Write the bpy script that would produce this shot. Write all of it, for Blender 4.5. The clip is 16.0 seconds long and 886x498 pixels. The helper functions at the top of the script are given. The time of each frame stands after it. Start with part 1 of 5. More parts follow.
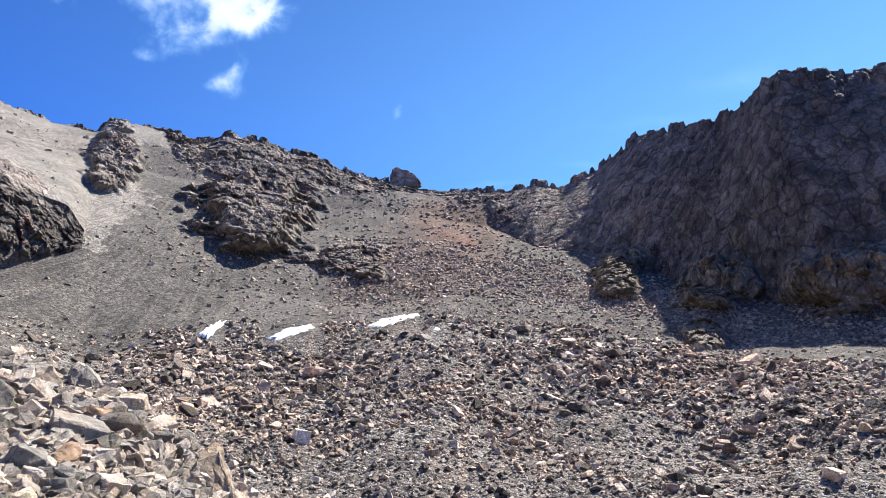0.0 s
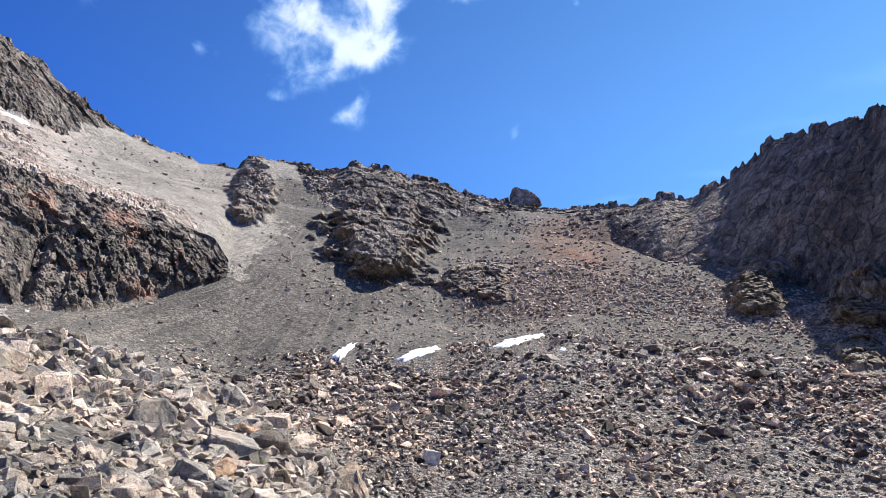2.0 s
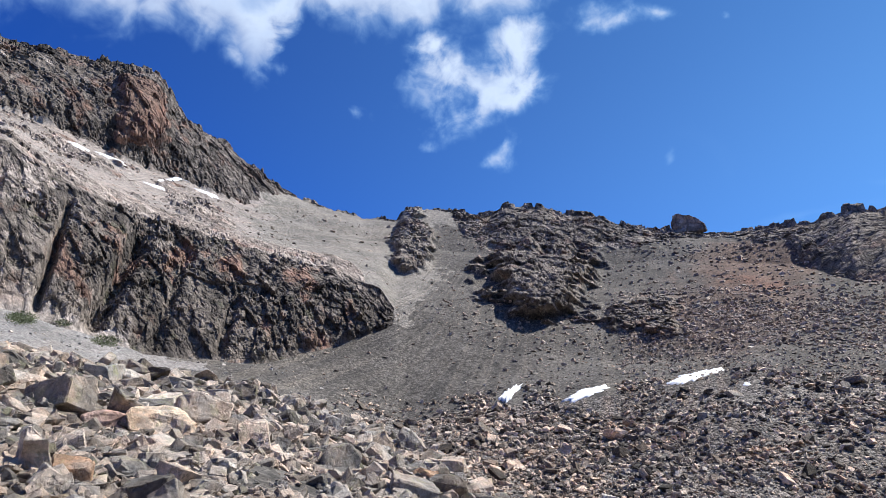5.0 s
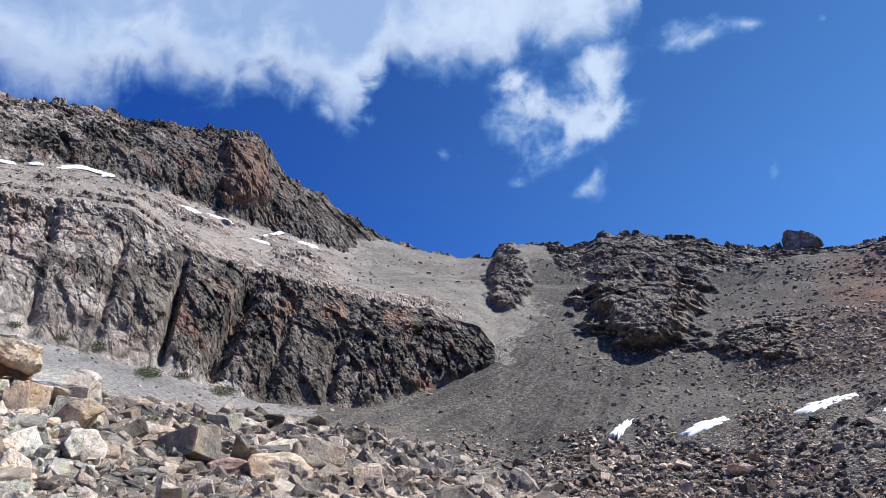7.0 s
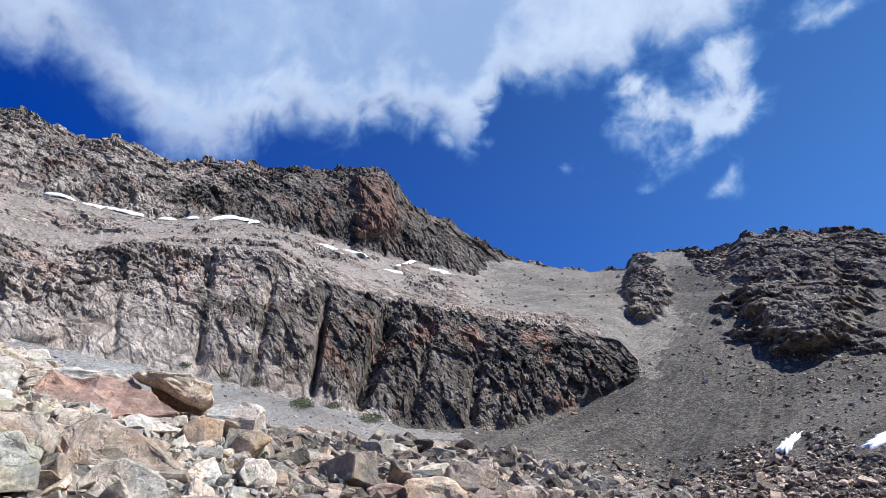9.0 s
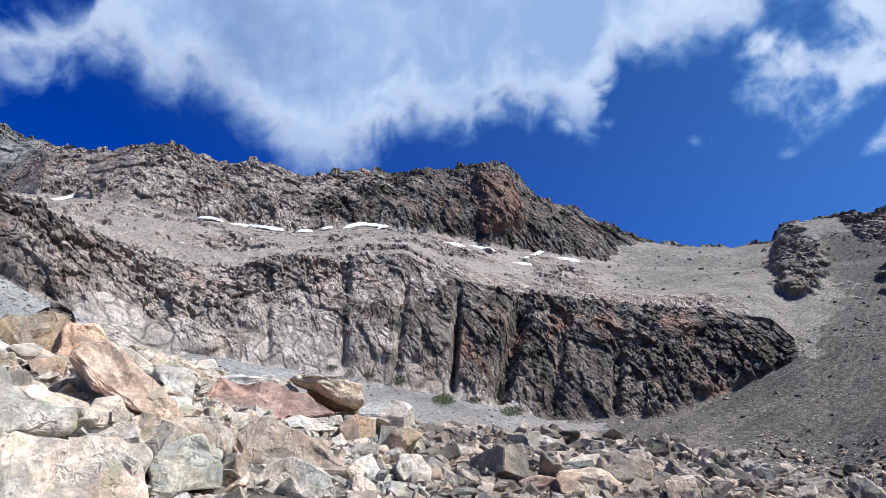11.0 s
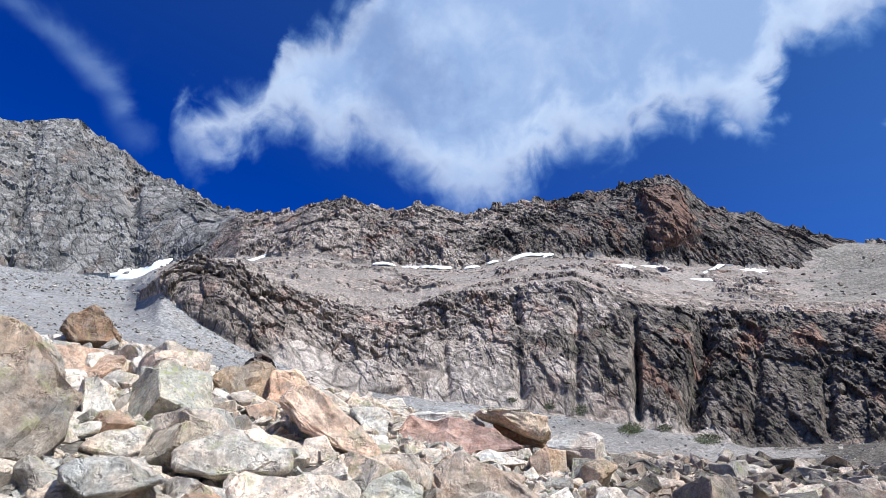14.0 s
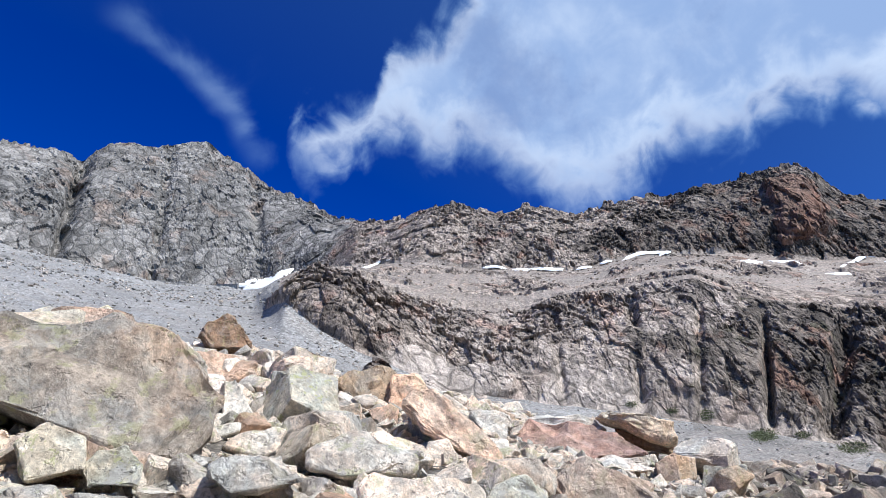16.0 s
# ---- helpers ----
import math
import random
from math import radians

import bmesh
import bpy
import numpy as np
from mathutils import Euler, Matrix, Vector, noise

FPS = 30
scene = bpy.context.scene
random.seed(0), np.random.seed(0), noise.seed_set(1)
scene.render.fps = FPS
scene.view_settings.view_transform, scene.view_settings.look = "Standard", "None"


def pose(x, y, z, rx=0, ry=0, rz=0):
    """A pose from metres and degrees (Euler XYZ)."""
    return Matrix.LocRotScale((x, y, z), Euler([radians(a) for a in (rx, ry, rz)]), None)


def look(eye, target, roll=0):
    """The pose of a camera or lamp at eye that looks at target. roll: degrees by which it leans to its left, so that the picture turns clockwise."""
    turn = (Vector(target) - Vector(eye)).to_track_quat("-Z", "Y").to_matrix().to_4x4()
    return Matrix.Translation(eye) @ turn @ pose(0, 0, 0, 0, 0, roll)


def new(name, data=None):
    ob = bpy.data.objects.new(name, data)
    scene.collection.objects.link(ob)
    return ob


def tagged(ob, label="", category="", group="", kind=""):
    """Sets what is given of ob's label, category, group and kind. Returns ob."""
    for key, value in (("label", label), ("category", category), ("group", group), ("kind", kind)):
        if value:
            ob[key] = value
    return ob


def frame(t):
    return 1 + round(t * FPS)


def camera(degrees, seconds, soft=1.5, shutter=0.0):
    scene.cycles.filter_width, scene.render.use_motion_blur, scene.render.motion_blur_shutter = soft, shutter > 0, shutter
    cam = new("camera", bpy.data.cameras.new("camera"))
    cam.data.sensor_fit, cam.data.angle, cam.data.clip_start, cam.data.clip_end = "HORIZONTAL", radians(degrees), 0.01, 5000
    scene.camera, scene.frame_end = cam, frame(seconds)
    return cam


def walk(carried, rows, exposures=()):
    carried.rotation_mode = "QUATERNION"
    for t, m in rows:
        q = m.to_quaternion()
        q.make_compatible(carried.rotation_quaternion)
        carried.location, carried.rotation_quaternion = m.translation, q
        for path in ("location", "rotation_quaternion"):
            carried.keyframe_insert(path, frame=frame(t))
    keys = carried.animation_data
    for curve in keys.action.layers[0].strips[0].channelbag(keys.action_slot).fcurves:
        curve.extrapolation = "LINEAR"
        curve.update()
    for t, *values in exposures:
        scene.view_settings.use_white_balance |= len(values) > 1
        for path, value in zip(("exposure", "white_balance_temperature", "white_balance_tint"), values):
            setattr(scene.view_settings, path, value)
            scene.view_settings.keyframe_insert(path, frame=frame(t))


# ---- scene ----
# The camera turns to the left on one spot, held at arm's length.
EYE, ARM = 1.6, 0.4
cam = camera(67.68, 16.0, 0.45)
ROWS = [  # seconds, yaw, pitch, roll
    (0, -0.86, 13.14, -0.08),
    (0.5, 1.91, 13.63, 0.02),
    (1, 4.80, 14.10, 0.28),
    (1.5, 7.00, 14.35, 0.83),
    (2, 9.98, 14.85, 0.62),
    (2.5, 12.52, 14.94, 0.22),
    (3, 15.23, 15.57, 0.20),
    (3.5, 15.84, 16.51, 0.01),
    (4, 18.65, 17.08, 0.08),
    (6.5, 30.43, 20.58, -0.06),
    (7, 32.83, 21.42, -0.46),
    (7.5, 35.10, 21.41, -0.40),
    (8, 38.38, 22.07, -0.85),
    (8.5, 42.11, 23.18, -0.65),
    (9, 44.85, 23.31, -0.79),
    (11.5, 59.91, 22.87, -0.78),
    (12, 62.88, 23.08, -0.65),
    (12.5, 65.44, 24.04, -0.76),
    (13, 67.75, 24.55, -0.32),
    (13.5, 69.48, 24.94, -0.04),
    (14, 72.39, 25.71, -0.11),
    (14.5, 75.89, 26.15, 0.87),
    (15, 78.85, 26.25, 1.53),
    (15.5, 81.01, 26.09, 1.73),
    (16, 82.92, 25.80, 2.50),
]


def held(yaw, pitch, roll):
    x, y = -ARM * math.sin(radians(yaw)), ARM * math.cos(radians(yaw)) - ARM
    return pose(x, y, EYE, 90 + pitch, 0, yaw) @ pose(0, 0, 0, 0, 0, roll)


walk(cam, [(t, held(a, b, c)) for t, a, b, c in ROWS], exposures=[(0, 1.15, 6600, 10), (2, 1.0, 6550, 10), (4, 0.76, 6400, 10), (6.5, 0.46, 6250, 10), (9, 0.42, 6150, 10), (12.5, 0.44, 6100, 10), (16, 0.46, 6100, 10)])

# ---- sky, clouds and sun ----
SUN_AZ, SUN_EL = -55.0, 54.0   # degrees to the left of the first view, and up


def heading(az, el=0.0):
    a, e = radians(az), radians(el)
    return Vector((-math.sin(a) * math.cos(e), math.cos(a) * math.cos(e), math.sin(e)))


class Nodes:
    """Short hand for node trees."""

    def __init__(self, tree):
        self.tree = tree
        tree.nodes.clear()

    def add(self, kind, **settings):
        n = self.tree.nodes.new(kind)
        for key, value in settings.items():
            if key == "operation":
                n.operation = value
            elif key == "blend":
                n.data_type, n.blend_type = "RGBA", value
            elif key == "sockets":
                for name, v in value.items():
                    self.put(n.inputs[name], v)
        return n

    def put(self, socket, v):
        if isinstance(v, bpy.types.NodeSocket):
            self.tree.links.new(v, socket)
        else:
            socket.default_value = v

    def math(self, op, a, b=0.0, c=0.0, clamp=False):
        n = self.add("ShaderNodeMath", operation=op)
        n.use_clamp = clamp
        for s, v in zip(n.inputs, (a, b, c)):
            self.put(s, v)
        return n.outputs[0]

    def vmath(self, op, a, b=(0, 0, 0)):
        n = self.add("ShaderNodeVectorMath", operation=op)
        self.put(n.inputs[0], a)
        self.put(n.inputs[1], b)
        return n.outputs[0]

    def noise(self, vector, scale, detail=4.0, rough=0.55, distortion=0.0):
        n = self.add("ShaderNodeTexNoise")
        self.put(n.inputs["Vector"], vector)
        for name, v in (("Scale", scale), ("Detail", detail), ("Roughness", rough), ("Distortion", distortion)):
            self.put(n.inputs[name], v)
        return n.outputs[0]

    def voronoi(self, vector, scale, feature="F1", random=1.0):
        n = self.add("ShaderNodeTexVoronoi")
        n.feature = feature
        self.put(n.inputs["Vector"], vector)
        self.put(n.inputs["Scale"], scale)
        self.put(n.inputs["Randomness"], random)
        return n.outputs

    def step(self, v, lo, hi, to_lo=0.0, to_hi=1.0):
        n = self.add("ShaderNodeMapRange")
        n.interpolation_type = "SMOOTHSTEP"
        for name, x in (("Value", v), ("From Min", lo), ("From Max", hi), ("To Min", to_lo), ("To Max", to_hi)):
            self.put(n.inputs[name], x)
        return n.outputs[0]

    def mix(self, fac, a, b, blend="MIX"):
        n = self.add("ShaderNodeMix", blend=blend)
        self.put(n.inputs[0], fac)
        for s, v in ((n.inputs[6], a), (n.inputs[7], b)):
            self.put(s, (*v, 1.0) if isinstance(v, tuple) and len(v) == 3 else v)
        return n.outputs[2]

    def bump(self, height, strength, distance, normal=None):
        n = self.add("ShaderNodeBump")
        self.put(n.inputs["Height"], height)
        self.put(n.inputs["Strength"], strength)
        self.put(n.inputs["Distance"], distance)
        if normal:
            self.put(n.inputs["Normal"], normal)
        return n.outputs[0]


# Cumulus puffs and thin wisps: azimuth, elevation, half width, half height in degrees, weight.
PUFFS = [(22.3, 32.6, 5.4, 2.6, 1.0), (26.4, 34.6, 2.6, 1.6, 0.7), (17.4, 31.2, 2.4, 2.0, 0.8), (17.0, 35.6, 3.0, 2.4, 0.9), (22.6, 29.2, 2.4, 1.2, 0.6), (19.0, 26.0, 1.6, 0.9, 0.75), (17.6, 27.4, 1.0, 1.0, 0.6),
         (32.5, 29.6, 1.5, 0.8, 0.8), (24.6, 27.8, 1.2, 0.5, 0.5), (8.0, 36.2, 3.6, 1.0, 0.75), (3.0, 35.6, 2.6, 0.6, 0.55), (-2.3, 34.7, 0.8, 0.4, 0.5), (43.4, 33.6, 2.0, 1.4, 0.5), (40.9, 33.0, 1.0, 1.2, 0.55)]
WISPS = [(116.4, 39.4, 2.4, 1.2, 0.4), (113.5, 38.4, 2.2, 1.0, 0.5), (110.6, 37.5, 2.0, 0.9, 0.55), (108.0, 36.4, 1.8, 1.0, 0.6), (106.0, 35.2, 1.6, 1.1, 0.6), (104.0, 33.6, 1.4, 1.3, 0.6), (101.5, 31.6, 2.4, 1.4, 0.45),
         (-19.5, 23.2, 7.0, 0.8, 0.5), (-26.0, 25.4, 5.0, 1.2, 0.5), (3.8, 25.4, 0.4, 0.6, 0.6), (-14.0, 20.4, 4.0, 0.5, 0.4), (-6.0, 18.6, 5.0, 0.5, 0.5)]
# The great bank: its lower edge and, at its end, its upper edge, as azimuth and elevation.
BANK_LOW = [(4, 95), (12, 39), (16, 37.6), (20, 37.4), (28, 36.8), (34, 36.9), (38, 37.2), (39.4, 35.6), (41.3, 32.4), (43, 32.6), (45, 34.2), (49.5, 33.9), (54, 32.9), (57.3, 32.1), (60, 33), (62, 31.8), (63.2, 30.2),
            (70.3, 28.8), (73.2, 30), (77, 32), (81, 33.8), (84.5, 33), (87, 34.4), (90, 34), (93, 31.6), (96, 30), (98, 31), (100, 36)]
BANK_HIGH = [(76, 58), (82, 47), (84.5, 45.3), (87, 44), (89.5, 42.6), (91, 39), (93, 37.2), (97, 35.5), (99, 33.2), (100.5, 30)]

world = bpy.data.worlds.new("sky")
scene.world = world
world.use_nodes = True
w = Nodes(world.node_tree)
sky = w.add("ShaderNodeTexSky")
sky.sky_type, sky.sun_disc = "NISHITA", False
sky.sun_elevation, sky.sun_rotation = radians(SUN_EL), radians(-SUN_AZ)
sky.altitude, sky.air_density, sky.dust_density, sky.ozone_density = 2900, 1.0, 0.25, 2.2
way = w.add("ShaderNodeTexCoord").outputs["Generated"]
apart = w.add("ShaderNodeSeparateXYZ", sockets={"Vector": way}).outputs
az_deg = w.math("MULTIPLY", w.math("ARCTAN2", w.math("MULTIPLY", apart[0], -1.0), apart[1]), 180 / math.pi)
el_deg = w.math("MULTIPLY", w.math("ARCSINE", apart[2]), 180 / math.pi)


def banks(rows, scale, reach):
    """The greatest of the banks, their edges torn by noise."""
    n1 = w.math("SUBTRACT", w.noise(way, scale, 6.0, 0.55, 0.5), 0.5)
    n2 = w.math("SUBTRACT", w.noise(w.vmath("ADD", way, (3.1, 7.7, 1.3)), scale * 0.55, 6.0, 0.6), 0.5)
    a = w.math("ADD", az_deg, w.math("MULTIPLY", n1, reach))
    e = w.math("ADD", el_deg, w.math("MULTIPLY", n2, reach * 0.8))
    total = None
    for az, el, hw, hh, weight in rows:
        dx = w.math("DIVIDE", w.math("SUBTRACT", a, az), hw)
        dy = w.math("DIVIDE", w.math("SUBTRACT", e, el), hh)
        d = w.math("ADD", w.math("MULTIPLY", dx, dx), w.math("MULTIPLY", dy, dy))
        m = w.math("MULTIPLY", w.math("EXPONENT", w.math("MULTIPLY", d, -1.0)), weight)
        total = m if total is None else w.math("ADD", total, m)
    return total, n1, n2


def edge(rows, at_az):
    """The elevation of an edge at an azimuth."""
    lo, hi = rows[0][0], rows[-1][0]
    ramp = w.add("ShaderNodeValToRGB", sockets={"Fac": w.math("DIVIDE", w.math("SUBTRACT", at_az, lo), hi - lo)})
    stops = ramp.color_ramp.elements
    while len(stops) < len(rows):
        stops.new(0.5)
    for stop, (a_, e_) in zip(stops, rows):
        stop.position = (a_ - lo) / (hi - lo)
    for stop, (a_, e_) in zip(stops, rows):
        stop.color = (e_ / 100, e_ / 100, e_ / 100, 1)
    return w.math("MULTIPLY", ramp.outputs[0], 100.0)


pile, n1, n2 = banks(PUFFS, 8.0, 7.5)
wisp, m1, _ = banks(WISPS, 7.0, 6.0)
puff = w.math("SUBTRACT", w.noise(w.vmath("ADD", way, (1.7, 4.2, 9.1)), 15.0, 6.0, 0.52, 0.5), 0.5)
az_torn = w.math("ADD", az_deg, w.math("MULTIPLY", puff, 5.0))
el_torn = w.math("ADD", el_deg, w.math("ADD", w.math("MULTIPLY", n2, 3.5), w.math("ADD", w.math("MULTIPLY", puff, 5.0), w.math("MULTIPLY", w.math("SUBTRACT", w.noise(w.vmath("ADD", way, (2.8, 6.7, 1.9)), 34.0, 5.0, 0.5, 0.6), 0.5), 2.6))))
inside_bank = w.math("MINIMUM", w.math("SUBTRACT", el_torn, edge(BANK_LOW, az_torn)), w.math("SUBTRACT", edge(BANK_HIGH, az_torn), el_torn))
gap = w.noise(w.vmath("ADD", way, (5.3, 2.2, 0.4)), 4.5, 7.0, 0.6)
sheet = w.math("MULTIPLY", w.step(inside_bank, -1.3, w.step(az_deg, 42.0, 60.0, 3.2, 4.6)), w.step(gap, 0.3, 0.46, 0.72, 0.96))
fray = w.math("SUBTRACT", w.noise(w.vmath("ADD", way, (8.8, 0.7, 3.9)), 38.0, 5.0, 0.5, 0.6), 0.5)
thick = w.math("ADD", w.math("MULTIPLY", w.math("MINIMUM", pile, 1.1), w.math("ADD", 0.75, w.math("MULTIPLY", puff, 2.2))), w.math("MULTIPLY", fray, 0.5))
heap = w.math("MULTIPLY", w.step(thick, 0.16, 0.95), 0.95)
cover = w.math("MAXIMUM", sheet, heap)
veil = w.math("MULTIPLY", w.step(w.math("ADD", wisp, w.math("MULTIPLY", m1, 1.0)), 0.12, 1.1), 0.36)
cover = w.math("MAXIMUM", cover, veil)
body = w.math("MULTIPLY", w.step(inside_bank, 0.5, 7.0), w.step(az_deg, 20.0, 46.0))
shade = w.math("ADD", w.math("MULTIPLY", body, 0.75), w.math("ADD", w.math("MULTIPLY", n2, 1.6), w.math("MULTIPLY", puff, 0.9)))
grey = w.step(shade, 0.0, 0.9)
cloud = w.mix(grey, (5.2, 6.1, 7.5), (2.65, 3.75, 5.9))
toward_sun = w.add("ShaderNodeVectorMath", operation="DOT_PRODUCT", sockets={0: way, 1: tuple(heading(SUN_AZ, SUN_EL))}).outputs["Value"]
deep = w.mix(w.math("DIVIDE", toward_sun, 1.02, clamp=True), (0.012, 0.25, 1.04), (0.66, 1.06, 1.24))
deep = w.mix(w.step(el_deg, 42.0, 20.0), deep, w.mix(1.0, deep, (1.35, 1.25, 1.1), "MULTIPLY"))
clear = w.mix(1.0, sky.outputs[0], deep, "MULTIPLY")
full = w.mix(cover, clear, w.mix(w.step(cover, 0.0, 0.7), (2.6, 4.8, 7.8), cloud))
back = w.add("ShaderNodeBackground", sockets={"Color": full, "Strength": 0.094})
w.tree.links.new(back.outputs[0], w.add("ShaderNodeOutputWorld").inputs[0])

sun = bpy.data.lights.new("sun", "SUN")
sun.energy, sun.angle, sun.color = 5.0, radians(0.53), (1.0, 0.955, 0.88)
lamp = new("sun", sun)
lamp.matrix_world = look(heading(SUN_AZ, SUN_EL) * 300, (0, 0, 0))

# ---- materials ----
def material(name):
    m = bpy.data.materials.new(name)
    m.use_nodes = True
    n = Nodes(m.node_tree)
    shader = n.add("ShaderNodeBsdfPrincipled")
    n.tree.links.new(shader.outputs[0], n.add("ShaderNodeOutputMaterial").inputs[0])
    return m, n, shader


def stones_material(name, dark, light, warm, sizes, relief=1.0, stain=None, tone=0.5, streaky=True):
    """Loose stones that cover a slope: cells of several sizes, each with its own tone, and earth between."""
    m, n, s = material(name)
    p = n.add("ShaderNodeNewGeometry").outputs["Position"]
    wob = n.vmath("ADD", p, n.vmath("MULTIPLY", n.add("ShaderNodeTexNoise", sockets={"Vector": p, "Scale": 0.9, "Detail": 3.0}).outputs[1], (0.6, 0.6, 0.6)))
    big = n.noise(p, 0.045, 5.0, 0.6)
    xyz = n.add("ShaderNodeSeparateXYZ", sockets={"Vector": p}).outputs
    turn = n.math("ARCTAN2", xyz[0], xyz[1])
    skew = n.math("SUBTRACT", n.step(turn, -0.5, -0.26, 0.011, 0.0), n.step(turn, -1.5, -1.25, 0.02, 0.0))
    turn = n.math("SUBTRACT", turn, n.math("MULTIPLY", skew, xyz[2]))
    fall = n.add("ShaderNodeCombineXYZ", sockets={0: n.math("MULTIPLY", turn, 34.0), 1: n.math("MULTIPLY", xyz[2], 0.035), 2: 0.0}).outputs[0]
    streak = n.noise(fall, 1.0, 8.0, 0.72, 0.2) if streaky else n.noise(p, 0.5, 5.0, 0.6)
    colour = n.mix(n.step(big, 0.36, 0.64), dark, light)
    colour = n.mix(n.step(streak, 0.42, 0.66, 0.0, 0.8), colour, warm)
    height, first = None, True
    for size in sizes:
        out = n.voronoi(wob, 1.0 / size)
        pick = n.add("ShaderNodeSeparateColor", sockets={0: out["Color"]}).outputs
        shade = n.step(pick[0], 0.0, 1.0, 1.0 - tone, 1.0 + tone)
        seam = n.step(out["Distance"], 0.4, 0.8, 1.0, 0.7)
        colour = n.mix(1.0, colour, n.add("ShaderNodeCombineColor", sockets={0: n.math("MULTIPLY", shade, seam), 1: n.math("MULTIPLY", shade, seam), 2: n.math("MULTIPLY", shade, seam)}).outputs[0], "MULTIPLY")
        lump = n.math("MULTIPLY", n.math("SUBTRACT", n.math("MULTIPLY", pick[1], 0.7), out["Distance"]), size)
        height = lump if first else n.math("ADD", height, lump)
        first = False
    if stain:
        for (cx, cy, cz), reach, tint, much in stain:
            off = n.vmath("SUBTRACT", p, (cx, cy, cz))
            dist = n.add("ShaderNodeVectorMath", operation="LENGTH", sockets={0: n.vmath("DIVIDE", off, reach)}).outputs["Value"]
            patch = n.step(n.math("ADD", dist, n.math("MULTIPLY", n.math("SUBTRACT", n.noise(p, 0.07, 6.0, 0.65), 0.5), 1.6)), 0.45, 1.15, much, 0.0)
            colour = n.mix(patch, colour, n.mix(1.0, colour, tint, "MULTIPLY"))
    fine = n.noise(p, 3.2, 5.0, 0.7)
    colour = n.mix(1.0, colour, n.mix(fine, (0.72, 0.72, 0.72), (1.3, 1.28, 1.25)), "MULTIPLY")
    n.put(s.inputs["Base Color"], colour)
    n.put(s.inputs["Roughness"], 0.92)
    n.put(s.inputs["Specular IOR Level"], 0.2)
    n.put(s.inputs["Normal"], n.bump(n.math("ADD", height, n.math("MULTIPLY", fine, 0.12)), 0.9 * relief, 0.9))
    return m


def crag_material(name, dark, light, rust, scale=1.0, rusty=0.35, green=0.0):
    """Weathered cliff rock: blocks of differing tone, rusty faces, dark joints, fine relief."""
    m, n, s = material(name)
    p = n.add("ShaderNodeNewGeometry").outputs["Position"]
    q = n.vmath("MULTIPLY", p, (scale, scale, scale * 0.75))
    warp = n.vmath("ADD", q, n.vmath("MULTIPLY", n.add("ShaderNodeTexNoise", sockets={"Vector": q, "Scale": 0.18, "Detail": 4.0}).outputs[1], (3.0, 3.0, 2.0)))
    big = n.noise(q, 0.06, 6.0, 0.62)
    mid = n.noise(warp, 0.45, 6.0, 0.68)
    colour = n.mix(n.step(n.math("ADD", n.math("MULTIPLY", big, 0.5), n.math("MULTIPLY", mid, 0.5)), 0.4, 0.62), dark, light)
    red = n.step(n.noise(n.vmath("ADD", warp, (41.0, 9.0, 3.0)), 0.12, 5.0, 0.6), 0.54, 0.66, 0.0, rusty)
    colour = n.mix(red, colour, rust)
    if green:
        moss = n.step(n.noise(n.vmath("ADD", p, (7.0, 90.0, 3.0)), 0.16, 6.0, 0.7), 0.56, 0.66, 0.0, green)
        colour = n.mix(moss, colour, (0.10, 0.115, 0.055))
    cell = n.voronoi(warp, 0.55)
    tone = n.step(n.add("ShaderNodeSeparateColor", sockets={0: cell["Color"]}).outputs[0], 0.0, 1.0, 0.68, 1.32)
    crack = n.step(n.voronoi(warp, 0.32, "DISTANCE_TO_EDGE")["Distance"], 0.0, 0.09, 0.55, 1.0)
    k = n.math("MULTIPLY", tone, crack)
    colour = n.mix(1.0, colour, n.add("ShaderNodeCombineColor", sockets={0: k, 1: k, 2: k}).outputs[0], "MULTIPLY")
    fine = n.noise(warp, 2.6, 6.0, 0.72)
    colour = n.mix(1.0, colour, n.mix(n.step(fine, 0.3, 0.7), (0.62, 0.62, 0.62), (1.38, 1.36, 1.33)), "MULTIPLY")
    n.put(s.inputs["Base Color"], colour)
    n.put(s.inputs["Roughness"], 0.88)
    n.put(s.inputs["Specular IOR Level"], 0.25)
    h = n.math("ADD", n.math("MULTIPLY", cell["Distance"], -0.7), n.math("ADD", n.math("MULTIPLY", fine, 0.5), n.math("MULTIPLY", crack, 0.5)))
    n.put(s.inputs["Normal"], n.bump(h, 0.9, 1.1))
    return m


